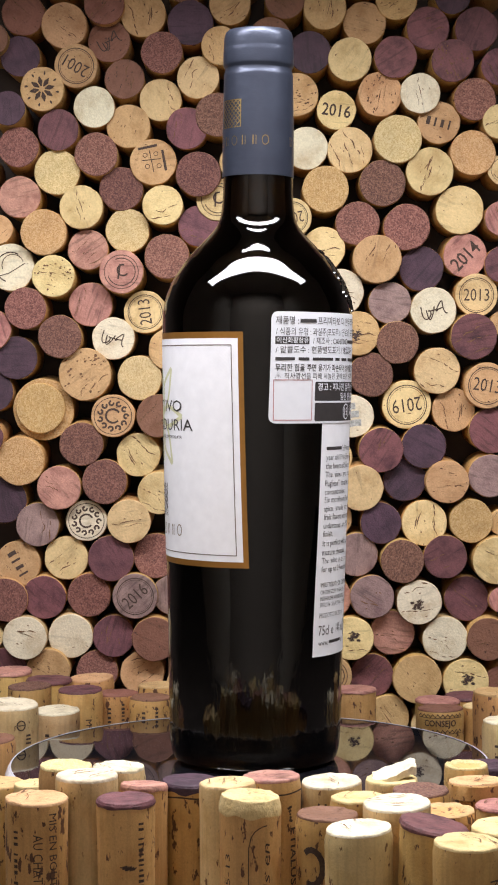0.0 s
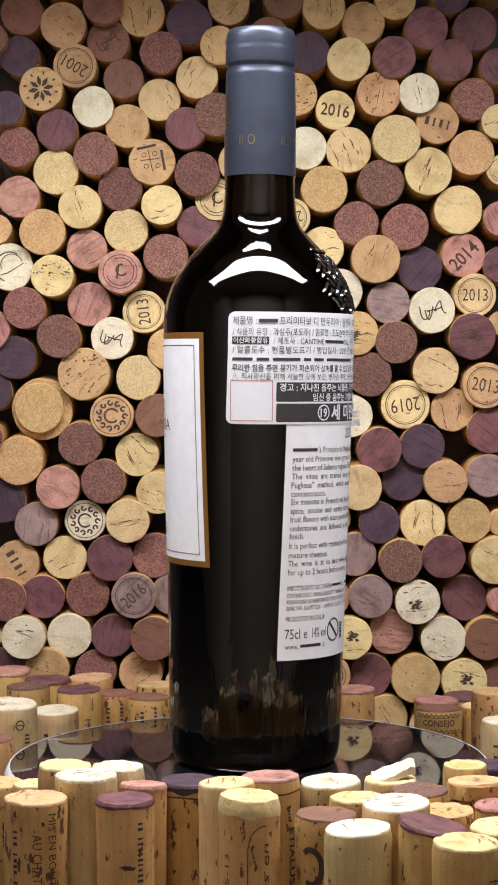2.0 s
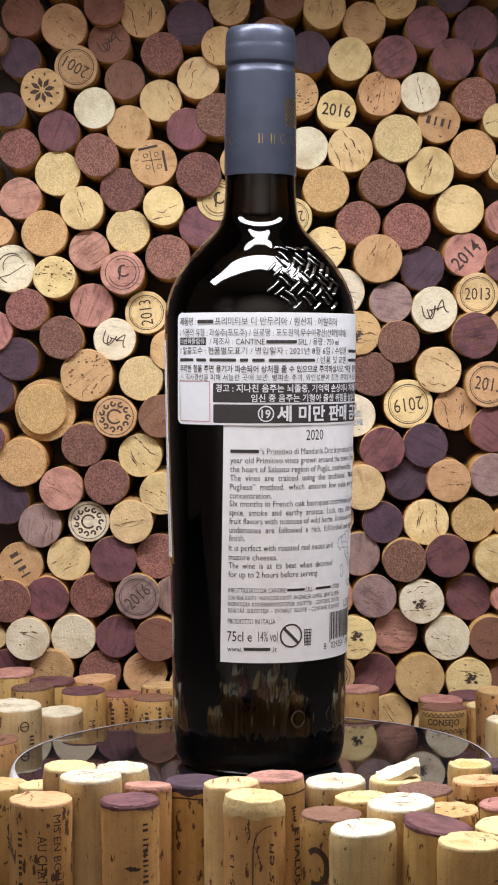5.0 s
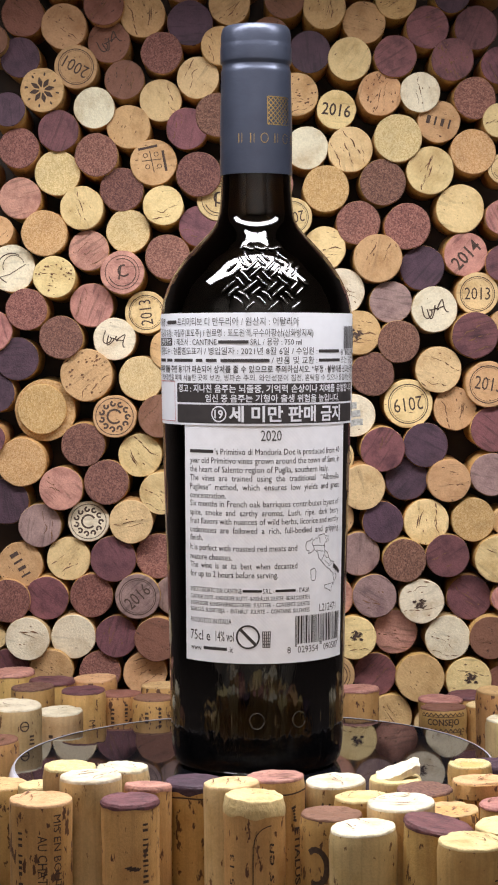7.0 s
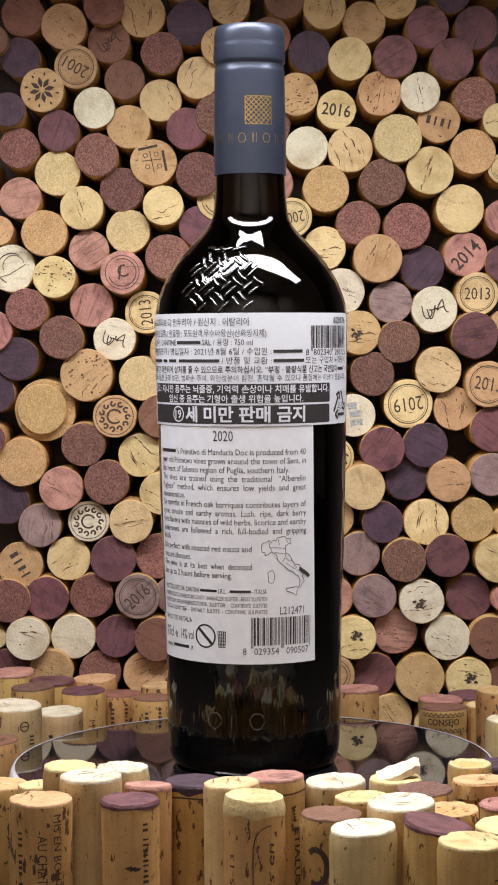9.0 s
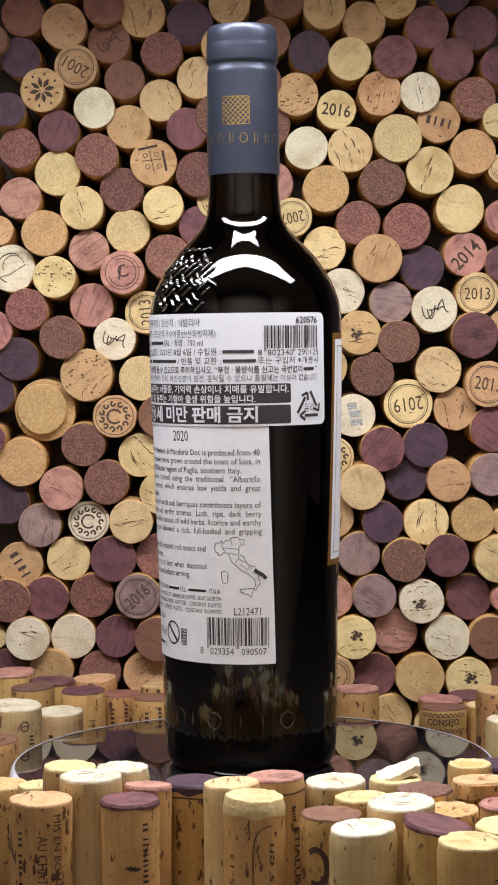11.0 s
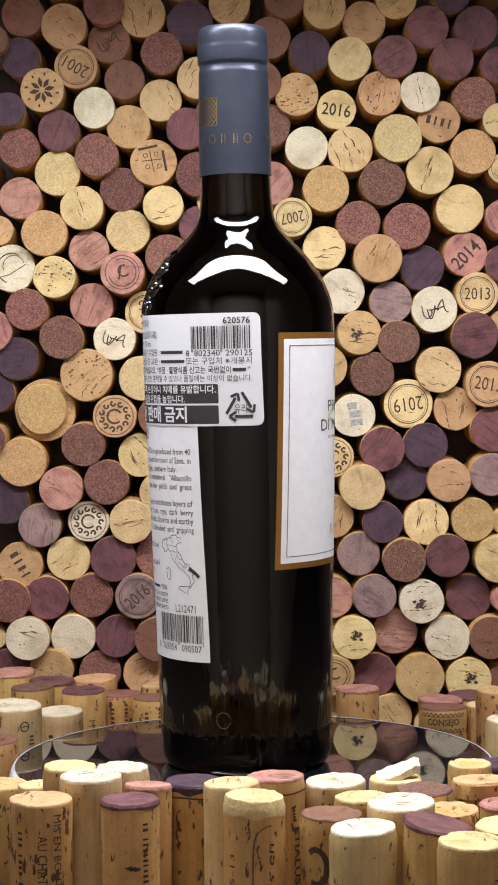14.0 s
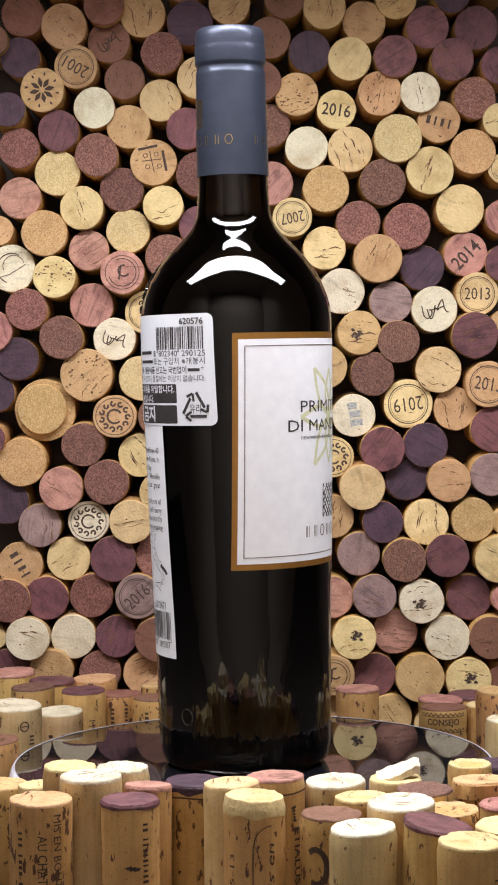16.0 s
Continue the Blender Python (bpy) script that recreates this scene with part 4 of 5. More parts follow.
OUTLINE = fine_profile()
OUT_R, OUT_Z = np.array([p[0] for p in OUTLINE]), np.array([p[1] for p in OUTLINE])


def radius_at(z):
    return float(np.interp(z, OUT_Z, OUT_R))


def on_glass(turn, z, lift):
    """A point on the bottle: turn in degrees from its front towards +x, height, distance off the glass."""
    r = radius_at(z) + lift
    a = radians(turn)
    return (r * math.sin(a), -r * math.cos(a), z)


def wrapped_sheet(bm, turn0, turn1, z0, z1, lift, thick=0.0, corner=0.0, step=3.0):
    """A sheet of paper round the bottle, with optional rounded corners."""
    nu = max(1, int(abs(turn1 - turn0) / step))
    nz = max(1, int((z1 - z0) / 0.012))
    mid, half = (z0 + z1) / 2, (z1 - z0) / 2
    deg = math.degrees(1 / radius_at(mid))
    centre = (turn0 + turn1) / 2
    us = [turn0 + (turn1 - turn0) * i / nu for i in range(nu + 1)]
    if corner:
        edge = [corner * deg * k for k in (0.0, 0.1, 0.3, 0.6, 1.0)]
        us = sorted(set([turn0 + e for e in edge] + [turn1 - e for e in edge] + [u for u in us if turn0 + edge[-1] < u < turn1 - edge[-1]]))
    grid = []
    for u in us:
        cut = 0.0
        if corner:
            d = max(0.0, corner - min(u - turn0, turn1 - u) / deg)
            cut = corner - math.sqrt(max(0.0, corner**2 - d**2))
        col = []
        for j in range(nz + 1):
            z = mid + (half - cut) * (2 * j / nz - 1)
            col.append(bm.verts.new(on_glass(centre + (u - centre) * radius_at(mid) / radius_at(z), z, lift)))
        grid.append(col)
    for a, b in zip(grid, grid[1:]):
        for j in range(nz):
            bm.faces.new((a[j], b[j], b[j + 1], a[j + 1]))
    for f in bm.faces:
        f.smooth = True
    return bm


def wrapped_stroke(bm, pts, width, lift, height=0.0):
    """A raised or printed line through (turn, z) points."""
    rows = []
    for i, (u, z) in enumerate(pts):
        u0, z0 = pts[max(i - 1, 0)]
        u1, z1 = pts[min(i + 1, len(pts) - 1)]
        deg = math.degrees(1 / radius_at(z))
        dx, dz = (u1 - u0) / deg, z1 - z0
        ln = math.hypot(dx, dz) or 1
        nx, nz = -dz / ln * width / 2, dx / ln * width / 2
        if height:
            k = 0.35 if i in (0, len(pts) - 1) else 1.0
            rows.append([bm.verts.new(on_glass(u + s * nx * deg * k, z + s * nz * k, lift + h * k)) for s, h in ((-1, 0), (-0.55, height * 0.75), (0, height), (0.55, height * 0.75), (1, 0))])
        else:
            rows.append([bm.verts.new(on_glass(u + s * nx * deg, z + s * nz, lift)) for s in (-1, 1)])
    for a, b in zip(rows, rows[1:]):
        for j in range(len(a) - 1):
            f = bm.faces.new((a[j], a[j + 1], b[j + 1], b[j]))
            f.smooth = bool(height)
    return bm


def bottle():
    root = tagged(new("wine_bottle"), "sealed dark glass red wine bottle with white labels on the turntable", "bottle")
    bm = bmesh.new()
    lathe(bm, [(0, 0.003), (0.024, 0.0024), (0.029, 0.0006)] + OUTLINE[:-1] + [(0.0136, 0.312), (0, 0.3122)], 128)
    smooth(bm, 60)
    glass = part("glass", bm, GLASS, root, "nearly black dark green bottle glass")
    bm = bmesh.new()
    inner = [(r - 0.0028, z) for r, z in OUTLINE if 0.006 < z < 0.237]
    lathe(bm, [(0, 0.0075), (0.030, 0.0065)] + inner + [(0, inner[-1][1])], 64)
    smooth(bm, 60)
    part("wine", bm, WINE, root, "dark red wine inside the bottle")
    # Capsule with its rolled lip.
    bm = bmesh.new()
    z = 0.2535
    shape = [(0.0152, z), (0.0155, z), (0.01545, z + 0.02), (0.01498, 0.2978), (0.01494, 0.2990), (0.01475, 0.2994), (0.01462, 0.3004), (0.01445, 0.3012), (0.01448, 0.3018), (0.01515, 0.3026), (0.01530, 0.3036), (0.01528, 0.3086), (0.01522, 0.3096), (0.01508, 0.3104), (0.01504, 0.3110), (0.01506, 0.3116), (0.01500, 0.3146), (0.01470, 0.3162), (0.01420, 0.3178), (0.01350, 0.3184), (0.01310, 0.3182), (0.0100, 0.3185), (0, 0.3186)]
    lathe(bm, [(r, z + (h - z) * 0.971) for r, h in shape], 96)
    smooth(bm, 38)
    capsule = part("capsule", bm, FOIL, root, "slate grey foil capsule with gold stamping")
    return root, glass, capsule


BOTTLE, BOTTLE_GLASS, CAPSULE = bottle()


def line_words(bm, words, turn0, turn1, z, height, lift, bold=0.0):
    """A line of print between two turns; a run of # is drawn as a plain bar of that many letters."""
    pieces, run = [], ""
    for ch in words + "\0":
        if run and (ch == "\0" or (ch == "#") != (run[-1] == "#")):
            pieces.append(run)
            run = ""
        run += ch
    made, x = [], 0.0
    for p in pieces:
        if p[0] == "#":
            w = len(p) * height * 0.72
            made.append((x, w, None, None))
        else:
            pts, tris = text_shape(p, height, None, bold)
            w = float(np.ptp(pts[:, 0])) if len(pts) else 0.0
            made.append((x, w, pts, tris))
        x += w + height * 0.35
    x -= height * 0.35
    deg = (turn1 - turn0) / x
    for x0, w, pts, tris in made:
        if pts is None:
            n = max(1, int(w * deg / 3))
            row = [[bm.verts.new(on_glass(turn0 + (x0 + w * i / n) * deg, z + s * height * 0.27, lift)) for s in (-1, 1)] for i in range(n + 1)]
            for a, c in zip(row, row[1:]):
                bm.faces.new((a[0], c[0], c[1], a[1]))
            continue
        vs = [bm.verts.new(on_glass(turn0 + (x0 + w / 2 + a) * deg, z + c, lift)) for a, c in pts]
        for t in tris:
            try:
                bm.faces.new([vs[i] for i in t])
            except ValueError:
                pass
    return bm


def print_line(parent, words, turn0, turn1, z, height, lift, ink=INK, bold=0.0):
    return part("text_line", line_words(bmesh.new(), words, turn0, turn1, z / 1000, height / 1000, lift, bold), ink, parent)


def print_stroke(bm, pts, width, lift, height=0.0):
    return wrapped_stroke(bm, [(u, z / 1000) for u, z in pts], width / 1000, lift, height)


def barcode(parent, turn0, turn1, z0, z1, lift, seed):
    """Bars of a product code, the guard bars a little longer."""
    rnd = random.Random(seed)
    i = 0
    step = (turn1 - turn0) / 95
    while i < 95:
        guard = i < 3 or 45 <= i < 50 or i >= 92
        w = 1 if guard else rnd.choice((1, 1, 2, 3))
        w = min(w, 95 - i)
        part("barcode_bar", wrapped_sheet(bmesh.new(), turn0 + i * step, turn0 + (i + w) * step, (z0 - (1.2 if guard else 0)) / 1000, z1 / 1000, lift, step=9), INK, parent)
        i += w + (1 if guard else rnd.choice((1, 1, 2, 2)))


def back_label():
    back = part("back_label", wrapped_sheet(bmesh.new(), -87.2, 28.4, 0.0488, 0.1480, 0.00008), PAPER, BOTTLE, "white textured back label with printed text")
    q = 0.00016
    print_line(back, "2020", -35.5, -23.2, 143.8, 4.4, q)
    full = (-81.3, 21.3)
    for words, right, z in (
        ("########'s Primitivo di Manduria Doc is produced from 40", 21.3, 137.3),
        ("year old Primitivo vines grown around the town of Sava, in", 21.4, 133.6),
        ("the heart of Salento region of Puglia, southern Italy.", 10.4, 129.9),
        ("The  vines  are  trained  using  the  traditional   “Alberello", 21.5, 126.3),
        ("Pugliese”  method,  which  ensures  low  yields  and  great", 21.6, 122.6),
        ("concentration.", -56.6, 119.0),
        ("Six months in French oak barriques contributes layers of", 21.7, 115.6),
        ("spice,  smoke  and  earthy  aromas.  Lush,  ripe,  dark  berry", 21.8, 111.9),
        ("fruit flavors with nuances of wild herbs, licorice and earthy", 21.9, 108.3),
        ("undertones  are  followed  a  rich,  full-bodied  and  gripping", 22.0, 104.6),
        ("finish.", -72.5, 101.2),
        ("It is perfect with roasted red meats and", -12.8, 97.2),
        ("mature cheeses.", -53.0, 93.3),
        ("The  wine  is  at  its  best  when  decanted", -12.6, 89.8),
        ("for up to 2 hours before serving.", -24.9, 86.1),
    ):
        print_line(back, words, full[0] - (137 - z) * 0.035, right, z - 0.2, 2.5, q)
    for words, right, z, h in (
        ("IMBOTTIGLIATO DA: CANTINE ######### S.R.L. - ########## - ITALIA", -3.7, 79.2, 2.0),
        ("CONTIENE SOLFITI - INNEHOLDER SULFITT - INNEHÅLLER SULFITER - BEVAT SULFIETEN", -3.5, 76.1, 1.7),
        ("INDEHOLDER  KONSERVERINGSSTOFFER:  SULFITTER  -  CONTIENTS  SULFITES", -3.4, 73.4, 1.7),
        ("SISÄLTÄÄ  SULFIITTEJA  -  ENTHÄLT  SULFITE  -  CONTAINS  SULPHITES", -3.3, 70.7, 1.7),
        ("PRODOTTO IN ITALIA", -53.9, 66.2, 2.1),
        ("www.########.it", -53.0, 54.6, 2.4),
    ):
        print_line(back, words, -83.3 - (79 - z) * 0.04, right, z, h, q)
    print_line(back, "75cl e", -84.3, -68.5, 59.9, 4.2, q)
    print_line(back, "14% vol", -64.6, -52.5, 60.0, 4.2, q)
    print_line(back, "L212471", 4.6, 21.1, 71.0, 3.2, q)
    barcode(back, -13.5, 26.0, 56.6, 68.3, q, 11)
    print_line(back, "8   029354   090507", -18.7, 24.6, 54.2, 2.8, q)
    # The warning disc and the bin sign.
    bm = bmesh.new()
    deg = math.degrees(1 / 38.6)
    print_stroke(bm, [(-43.6 + 4.7 * deg * math.cos(radians(a)), 60.0 + 4.7 * math.sin(radians(a))) for a in range(0, 361, 12)], 0.75, q)
    print_stroke(bm, [(-43.6 - 3.3 * deg, 63.3), (-43.6, 60.0), (-43.6 + 3.3 * deg, 56.7)], 1.3, q)
    part("warning_sign", bm, INK, back, "round dark prohibition sign")
    bm = bmesh.new()
    for k in range(5):
        print_stroke(bm, [(-34.6 + k * 1.25, 62.2), (-34.2 + k * 1.05, 55.6)], 0.35, q)
    for k in range(6):
        print_stroke(bm, [(-34.8 + k * 0.08, 62.2 - k * 1.3), (-32, 62.2 - k * 1.3), (-29.3 - k * 0.1, 62.2 - k * 1.3)], 0.35, q)
    part("bin_sign", bm, INK, back, "small dark waste bin sign")
    # Outline of a map.
    bm = bmesh.new()

    def at(lon, lat):
        return (-7 + (lon - 6.7) * 2.67, 77.5 + (lat - 36.9) * 2.43)

    north = [(7.5, 43.8), (7.7, 44.2), (6.9, 44.4), (6.7, 45.1), (7.0, 45.9), (7.9, 46.0), (8.4, 46.4), (9.0, 45.9), (9.3, 46.4), (10.1, 46.3), (10.5, 46.8), (12.2, 47.0), (12.5, 46.6), (13.7, 46.5), (13.4, 46.1), (13.7, 45.6), (13.1, 45.7), (12.3, 45.3), (12.4, 44.8), (12.3, 44.2), (13.5, 43.6), (14.0, 42.7), (14.7, 42.1)]
    south = [(14.7, 42.1), (16.1, 41.9), (15.9, 41.5), (17.0, 41.1), (18.0, 40.6), (18.5, 40.1), (18.3, 39.8), (17.9, 40.2), (17.0, 40.5), (16.6, 40.0), (17.1, 39.4), (17.1, 38.9), (16.6, 38.7), (16.1, 37.9), (15.7, 37.9), (16.1, 39.0), (15.7, 40.0), (14.9, 40.3), (14.3, 40.8), (13.0, 41.2), (12.2, 41.8)]
    west = [(12.2, 41.8), (11.1, 42.5), (10.5, 42.9), (10.2, 43.9), (9.0, 44.4), (8.2, 43.9), (7.5, 43.8)]
    islands = [[(8.2, 40.9), (9.2, 41.2), (9.8, 40.6), (9.6, 39.2), (9.0, 39.0), (8.4, 39.2), (8.2, 40.9)], [(12.5, 38.0), (13.7, 38.1), (15.6, 38.2), (15.2, 37.3), (15.1, 36.7), (14.3, 37.1), (12.6, 37.6), (12.5, 38.0)]]
    borders = [[(8.4, 46.3), (8.6, 45.2), (9.2, 44.5)], [(8.7, 45.1), (10.0, 45.1), (12.3, 44.9)], [(10.6, 46.5), (10.9, 45.5)], [(9.8, 44.3), (11.0, 44.1), (12.4, 43.9)], [(11.5, 42.5), (12.2, 43.3), (12.4, 43.8)], [(12.4, 43.3), (13.2, 42.7), (14.0, 42.8)], [(12.5, 42.4), (13.4, 41.9), (14.2, 41.5), (14.8, 42.0)], [(13.9, 41.3), (14.8, 41.4), (15.2, 41.7)], [(15.3, 41.0), (16.5, 40.7), (16.7, 40.4)], [(12.4, 46.4), (13.0, 45.8)]]
    for line in [north, south, west] + islands:
        print_stroke(bm, [at(*p) for p in line], 0.26, q)
    for line in borders:
        print_stroke(bm, [at(*p) for p in line], 0.2, q)
    part("map_outline", bm, INK, back, "thin dark outline map of a peninsula")
    bm = bmesh.new()
    print_stroke(bm, [(17.5, 88.4), (20.0, 87.0), (22.6, 86.0), (24.6, 84.6)], 1.5, q + 0.00004)
    part("map_region", bm, INK, back, "black highlighted map region")


back_label()


def import_sticker():
    st = part("import_sticker", wrapped_sheet(bmesh.new(), -120.6, 65.8, 0.1478, 0.1943, 0.00030, corner=0.003), PAPER_WHITE, BOTTLE, "white import sticker with small black print")
    q = 0.00039
    for words, left, right, z, h, bold in (
        ("제품명 : ##### 프리미티보 디 만두리아 / 원산지 : 이탈리아", -117.5, -12.9, 190.6, 2.7, 0.0),
        ("/ 식품의 유형 : 과실주(포도주) / 원료명 : 포도원액,무수아황산(산화방지제)", -117.5, -3.5, 186.0, 2.5, 0.0),
        ("/ 제조사 : CANTINE ######### SRL / 용량 : 750 ml", -94.0, -11.3, 182.3, 2.4, 0.0),
        ("/ 알콜도수 : 현품별도표기 / 병입일자 : 2021년 8월 6일 / 수입원 : ########", -117.6, 18.5, 178.5, 2.4, 0.0),
        ("##### ### ####### ## ### ############ / 반품 및 교환 : ######## 또는 구입처 ※개봉시", -117.7, 60.0, 174.7, 2.3, 0.0),
        ("무리한 힘을 주면 용기가 파손되어 상처를 줄 수 있으므로 주의하십시오. “부정 · 불량식품 신고는 국번없이 ####”", -117.8, 59.0, 171.0, 2.35, 0.012),
        ("⚠ 직사광선을 피해 서늘한 곳에 보관, 병파손 주의. 와인성분이 침전, 혼탁될 수 있으나 품질에는 이상이 없습니다.", -117.9, 60.0, 167.5, 2.1, 0.0),
    ):
        print_line(st, words, left, right, z, h, q, INK, bold)
    for z0, z1 in ((157.2, 165.2), (148.7, 156.4)):
        part("warning_panel", wrapped_sheet(bmesh.new(), -92.0, 40.4, z0 / 1000, z1 / 1000, q - 0.00006, corner=0.0007), INK, st, "black printed warning panel")
    part("notice_panel", wrapped_sheet(bmesh.new(), -117.8, -96.5, 0.1808, 0.1840, q - 0.00006), INK, st)
    q2 = q + 0.00007
    print_line(st, "이산화황함유", -117.0, -97.2, 182.4, 1.9, q2, PAPER_WHITE, 0.01)
    print_line(st, "경고 : 지나친 음주는 뇌졸중, 기억력 손상이나 치매를 유발합니다.", -90.0, 38.9, 163.0, 2.5, q2, PAPER_WHITE, 0.015)
    print_line(st, "임신 중 음주는 기형아 출생 위험을 높입니다.", -68.9, 19.1, 159.0, 2.45, q2, PAPER_WHITE, 0.015)
    print_line(st, "세 미만 판매 금지", -54.0, 20.3, 152.5, 4.9, q2 + 0.00010, PAPER_WHITE, 0.028)
    bm = bmesh.new()
    deg = math.degrees(1 / 40.4)
    print_stroke(bm, [(-60.3 + 3.1 * deg * math.cos(radians(a)), 152.6 + 3.1 * math.sin(radians(a))) for a in range(0, 361, 15)], 0.55, q2)
    line_words(bm, "19", -63.0, -57.6, 0.1526, 0.0034, q2 + 0.00004, 0.02)
    part("age_sign", bm, PAPER_WHITE, st, "white ringed age number")
    # Thin frame of the square code field.
    bm = bmesh.new()
    for z in (149.2, 165.9):
        print_stroke(bm, [(u, z) for u in np.linspace(-118.6, -94.2, 12)], 0.28, q)
    for u in (-118.6, -94.2):
        print_stroke(bm, [(u, z) for z in np.linspace(149.2, 165.9, 5)], 0.28, q)
    part("code_frame", bm, plain("red_line", (0.45, 0.12, 0.12), 0.6), st, "thin red square frame")
    barcode(st, 24.4, 60.0, 179.6, 189.0, q, 23)
    print_line(st, "620576", 43.8, 59.3, 191.3, 2.6, q, INK, 0.015)
    print_line(st, "8  802340  290125", 20.8, 60.4, 178.0, 2.5, q)
    deg = math.degrees(1 / 40.6)
    for k in range(3):
        bm = bmesh.new()
        a, b = radians(90 + 120 * k), radians(90 - 120 + 120 * k)
        tip, foot = (7.4 * math.cos(a), 7.4 * math.sin(a) - 0.4), (7.4 * math.cos(b), 7.4 * math.sin(b) - 0.4)
        p = [(tip[0] + (foot[0] - tip[0]) * s, tip[1] + (foot[1] - tip[1]) * s) for s in np.linspace(0.10, 0.68, 6)]
        print_stroke(bm, [(53.0 + x * deg, 155.8 + y) for x, y in p], 1.25, q)
        d = (foot[0] - tip[0], foot[1] - tip[1])
        ln = math.hypot(*d)
        d = (d[0] / ln, d[1] / ln)
        for s in (-1, 1):
            print_stroke(bm, [(53.0 + (p[-1][0] + d[0] * (2.2 - 2.6 * t) - s * d[1] * 1.9 * t) * deg, 155.8 + p[-1][1] + d[1] * (2.2 - 2.6 * t) + s * d[0] * 1.9 * t) for t in (0.0, 0.5, 1.0)], 1.1, q)
        part("recycling_arrow", bm, INK, st, "black arrow of the recycling sign")
    print_line(st, "유리", 49.5, 56.6, 154.8, 3.0, q)


import_sticker()


def letter_row(bm, turn0, turn1, n, z, height, lift, width):
    """A brand name as a row of plain upright bars and ovals."""
    step = (turn1 - turn0) / n
    for i in range(n):
        u = turn0 + (i + 0.5) * step
        w, h = 0.30 * step, height / 2
        if i in (2, 4, 7):
            print_stroke(bm, [(u + w * math.cos(radians(a)), z + h * math.sin(radians(a))) for a in range(0, 361, 24)], width, lift)
        else:
            print_stroke(bm, [(u - 0.4 * w, z - h), (u - 0.4 * w, z + h)], width * 1.4, lift)
            print_stroke(bm, [(u + 0.5 * w, z - h), (u + 0.5 * w, z + h)], width * 0.6, lift)


def woven_square(bm, turn, z, half, width, lift, deg, height=0.0):
    """A small square emblem of crossed diagonal bands."""
    print_stroke(bm, [(turn - half * deg, z - half), (turn - half * deg, z + half), (turn + half * deg, z + half), (turn + half * deg, z - half), (turn - half * deg, z - half)], width, lift, height)
    for k in (-1.3, -0.9, -0.45, 0.0, 0.45, 0.9, 1.3):
        for s in (-1, 1):
            a, c = max(-1, -1 + k), min(1, 1 + k)
            if c - a > 0.3:
                print_stroke(bm, [(turn + s * x * half * deg, z + (x - k) * half) for x in (a, (a + c) / 2, c)], width, lift, height)


def front_label():
    fr = part("front_label", wrapped_sheet(bmesh.new(), 74.6, 225.2, 0.0873, 0.1858, 0.00010), OCHRE, BOTTLE, "white front label with a bronze border")
    part("label_field", wrapped_sheet(bmesh.new(), 78.1, 222.0, 0.0898, 0.1831, 0.00018), PAPER, fr, "white woven-texture label paper")
    q = 0.00028
    bm = bmesh.new()
    left, right, lo, hi = 82.0, 218.0, 92.5, 180.3
    for z in (lo, hi):
        k = radius_at((lo + hi) / 2000) / radius_at(z / 1000)
        print_stroke(bm, [(150 + (u - 150) * k, z) for u in np.linspace(left, right, 46)], 0.32, q)
    for u in (left, right):
        print_stroke(bm, [(150 + (u - 150) * radius_at((lo + hi) / 2000) / radius_at(z / 1000), z) for z in np.linspace(lo, hi, 12)], 0.32, q)
    part("border_line", bm, plain("brown_line", (0.10, 0.055, 0.035), 0.5), fr, "thin dark brown frame line")
    # Pale flower of interlaced pointed petals behind the words.
    bm = bmesh.new()
    for angle, reach in ((56, 24.5), (124, 24.5), (-56, 24.5), (-124, 24.5), (90, 20.0), (-90, 20.0), (0, 22.0), (180, 22.0)):
        a0 = radians(angle)
        for s in (-1, 1):
            pts = []
            for i in range(11):
                t = i / 10
                rr, off = reach * t, s * 4.6 * math.sin(math.pi * t) * (1.2 - 0.6 * t)
                x, y = rr * math.cos(a0) - off * math.sin(a0), rr * math.sin(a0) + off * math.cos(a0)
                pts.append((149.8 + x * 1.42, 150.2 + y))
            print_stroke(bm, pts, 1.7, q - 0.00006)
    part("flower_print", bm, CREAM_INK, fr, "pale green-gold printed flower")
    print_line(fr, "PRIMITIVO", 118.4, 180.8, 154.7, 4.9, q, INK, 0.0)
    print_line(fr, "DI MANDURIA", 109.2, 190.5, 146.7, 4.9, q, INK, 0.0)
    print_line(fr, "DENOMINAZIONE DI ORIGINE CONTROLLATA", 118.7, 180.8, 141.5, 1.3, q)
    bm = bmesh.new()
    letter_row(bm, 120.1, 180.5, 8, 101.9, 4.6, q, 0.5)
    part("maker_bars", bm, plain("grey_bronze_ink", (0.20, 0.14, 0.10), 0.4, 0.4), fr, "grey-bronze bars of the maker's line")
    bm = bmesh.new()
    woven_square(bm, 150.0, 114.3, 7.0, 0.7, q, 1.42)
    part("emblem", bm, INK, fr, "small dark woven square emblem")


front_label()


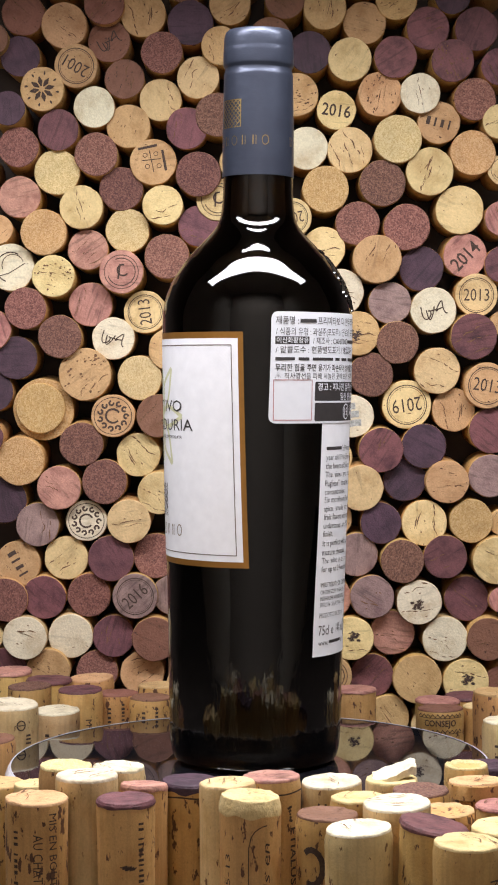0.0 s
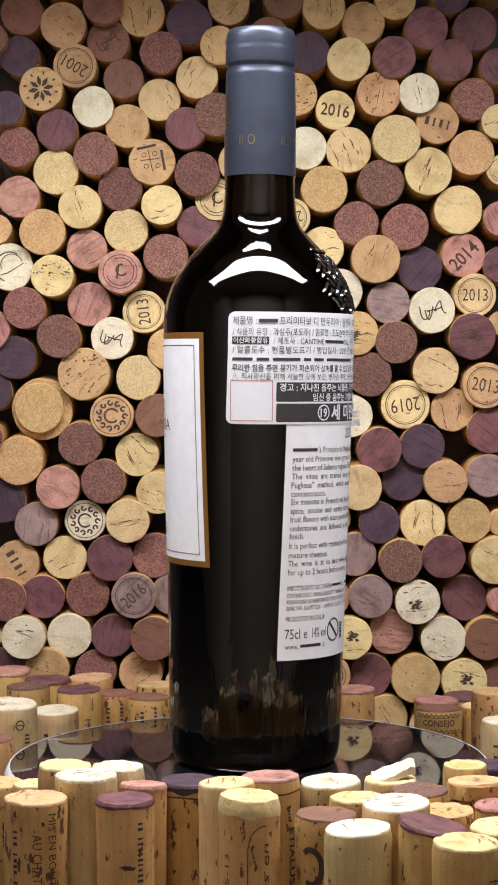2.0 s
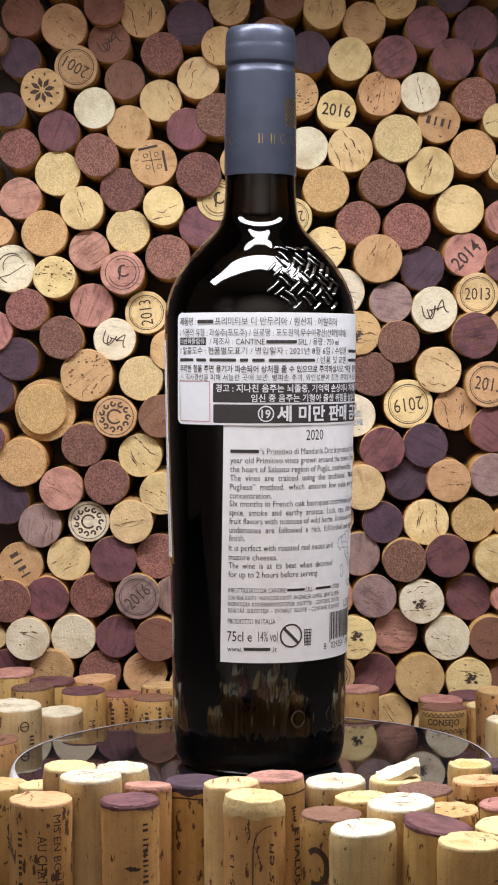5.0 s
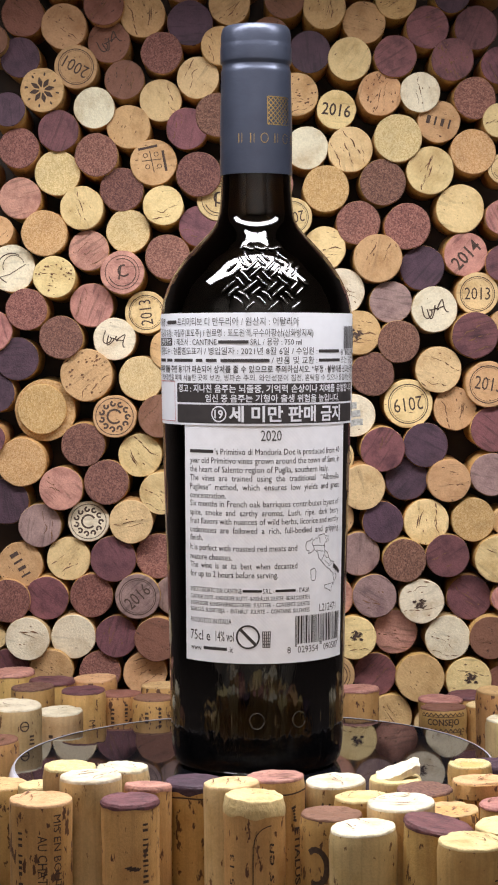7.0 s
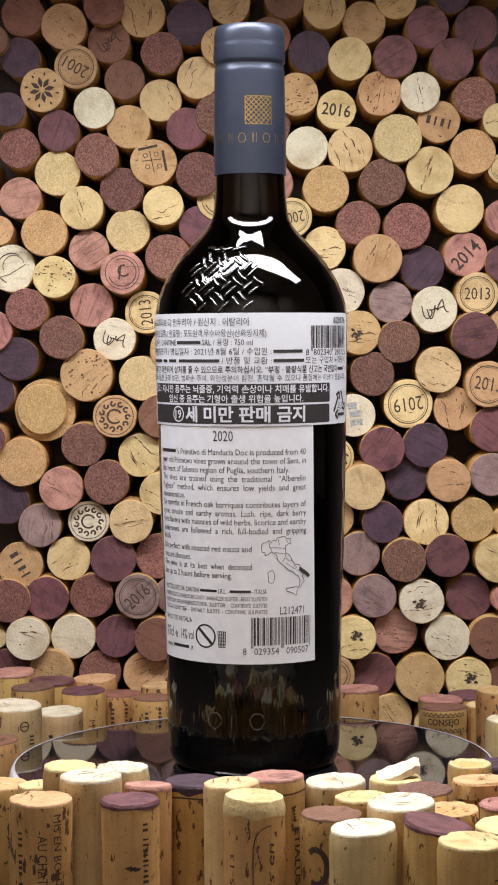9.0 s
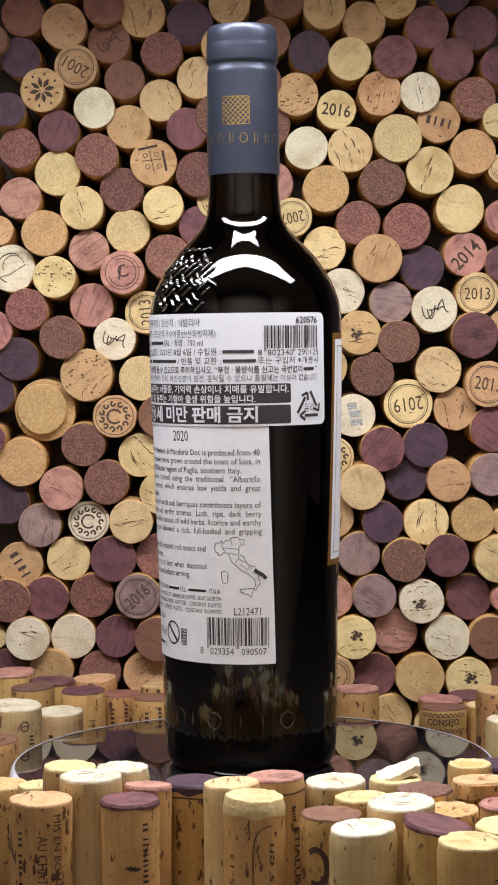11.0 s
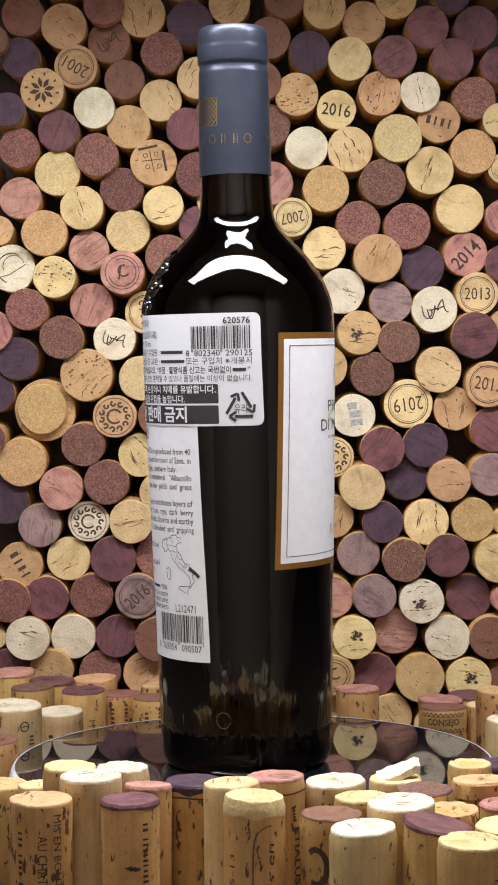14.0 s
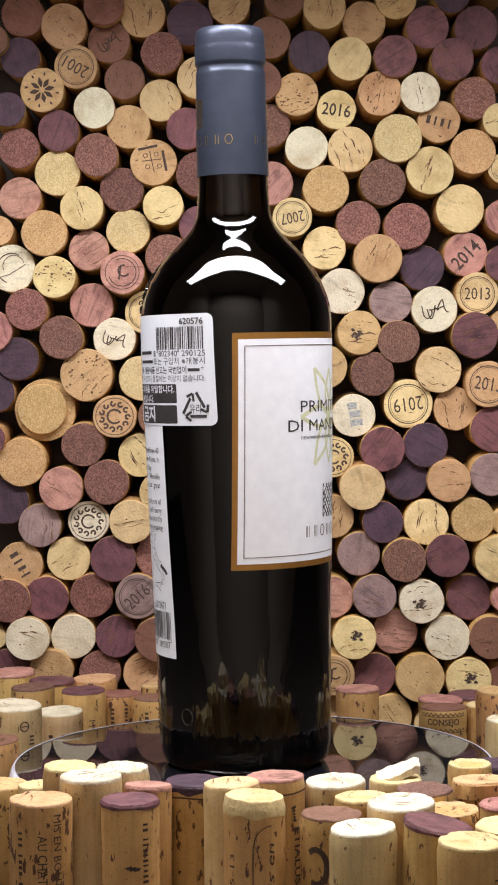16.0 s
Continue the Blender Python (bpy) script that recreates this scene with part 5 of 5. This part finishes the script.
def embossing():
    """Basket weave of raised glass on the shoulder, and a faint raised line near the base."""
    rnd = random.Random(7)
    zc, uc, cell = 208.4, -33.0, 6.2
    strokes = []
    for i in range(-5, 6):
        for j in range(-5, 6):
            for s in (-1, 1):
                half = cell * rnd.uniform(0.42, 0.62)
                off = s * cell * 0.25
                pts = []
                for k in range(8):
                    t = (k / 7 * 2 - 1) * half
                    a, d = (t, off) if (i + j) % 2 else (off, t)
                    a, d = a + i * cell + 0.25 * math.sin(k + i), d + j * cell
                    pts.append(((a + d) * 0.707, (a - d) * 0.707))
                if max(math.hypot(x * 0.86, y) for x, y in pts) > 17.0 or max(y for x, y in pts) > 13.8 or min(y for x, y in pts) < -14.8:
                    continue
                strokes.append([(uc + x * 1.55, zc + y * 0.93) for x, y in pts])
    for x0 in (-13.0, -5.0, 3.0):
        strokes.append([(uc + (x0 + k * 1.25) * 1.5, zc + 13.0 + 0.5 * math.sin(k * 0.9 + x0)) for k in range(8)])
    for pts in strokes:
        part("embossed_stroke", print_stroke(bmesh.new(), pts, 1.5, -0.0002, 0.0013), RELIEF, BOTTLE)
    bm = bmesh.new()
    for k, u in enumerate((-66, -52, -38, -24, -10, 10, 24, 38)):
        h = 3.4
        if k in (2, 4, 7):
            print_stroke(bm, [(u + 4.6 * math.cos(radians(a)), 24.5 + h * math.sin(radians(a))) for a in range(0, 361, 20)], 0.9, -0.0001, 0.00022)
        else:
            print_stroke(bm, [(u - 2.4, 24.5 - h), (u - 2.4, 24.5), (u - 2.4, 24.5 + h)], 0.9, -0.0001, 0.00022)
    part("base_embossing", bm, RELIEF, BOTTLE, "faint raised glass shapes near the base")


embossing()


def stamping():
    """Gold emblem and bars, twice round the capsule."""
    q = 0.0154 + 0.00012

    def put(u, z):
        a = radians(u)
        rr = q - (z - 268) / 1000 * 0.0135
        return (rr * math.sin(a), -rr * math.cos(a), z / 1000)

    def stroke(bm, pts, w):
        rows = []
        for i, (u, z) in enumerate(pts):
            u0, z0 = pts[max(i - 1, 0)]
            u1, z1 = pts[min(i + 1, len(pts) - 1)]
            dx, dz = (u1 - u0) * 0.268, z1 - z0
            ln = math.hypot(dx, dz) or 1
            nx, nz = -dz / ln * w / 2 / 0.268, dx / ln * w / 2
            rows.append([bm.verts.new(put(u + s * nx, z + s * nz)) for s in (-1, 1)])
        for a, c in zip(rows, rows[1:]):
            bm.faces.new((a[0], a[1], c[1], c[0]))

    for centre, t0, t1 in ((2.4, -73.5, 83.4), (180.5, 111.3, 252.0)):
        h, w = 5.8, 21.6
        bm = bmesh.new()
        stroke(bm, [(centre - w, 279.8 - h), (centre - w, 279.8 + h)] + [(centre - w + w * k / 4, 279.8 + h) for k in range(1, 9)] + [(centre + w - w * k / 4, 279.8 - h) for k in range(0, 9)], 0.45)
        emblem = part("gold_emblem", bm, GOLD, CAPSULE, "gold foil woven square emblem")
        for k in (-1.5, -1.1, -0.75, -0.38, 0.0, 0.38, 0.75, 1.1, 1.5):
            for s in (-1, 1):
                a, c = max(-1, -1 + k), min(1, 1 + k)
                bm = bmesh.new()
                stroke(bm, [(centre + s * (a + (c - a) * i / 6) * w, 279.8 + (a + (c - a) * i / 6 - k) * h) for i in range(7)], 0.42)
                part("gold_band", bm, GOLD, emblem)
        bm = bmesh.new()
        step = (t1 - t0) / 8
        for i in range(8):
            u = t0 + (i + 0.5) * step
            w = 0.30 * step
            if i in (2, 4, 7):
                stroke(bm, [(u + w * math.cos(radians(a)), 268.2 + 2 * math.sin(radians(a))) for a in range(0, 361, 24)], 0.28)
            else:
                stroke(bm, [(u - 0.4 * w, 266.2), (u - 0.4 * w, 270.2)], 0.42)
                stroke(bm, [(u + 0.5 * w, 266.2), (u + 0.5 * w, 270.2)], 0.2)
        part("gold_bars", bm, GOLD, CAPSULE, "thin gold foil bars of the maker's line")


stamping()


def motions():
    """The turntable's slow even turn, carrying the bottle, which stands a little off its axis and leans."""
    rows, plate = [], []
    for i in range(17):
        turn = 128.0 - 12.9 * i
        rows.append((i, pose(AXIS_X, 0, 0.0002, 0, 0, turn) @ pose(0, -0.003, 0, 0.75)))
        plate.append((i, pose(0, 0, 0, 0, 0, turn)))
    walk(BOTTLE, rows)
    walk(PLATTER, plate)


motions()
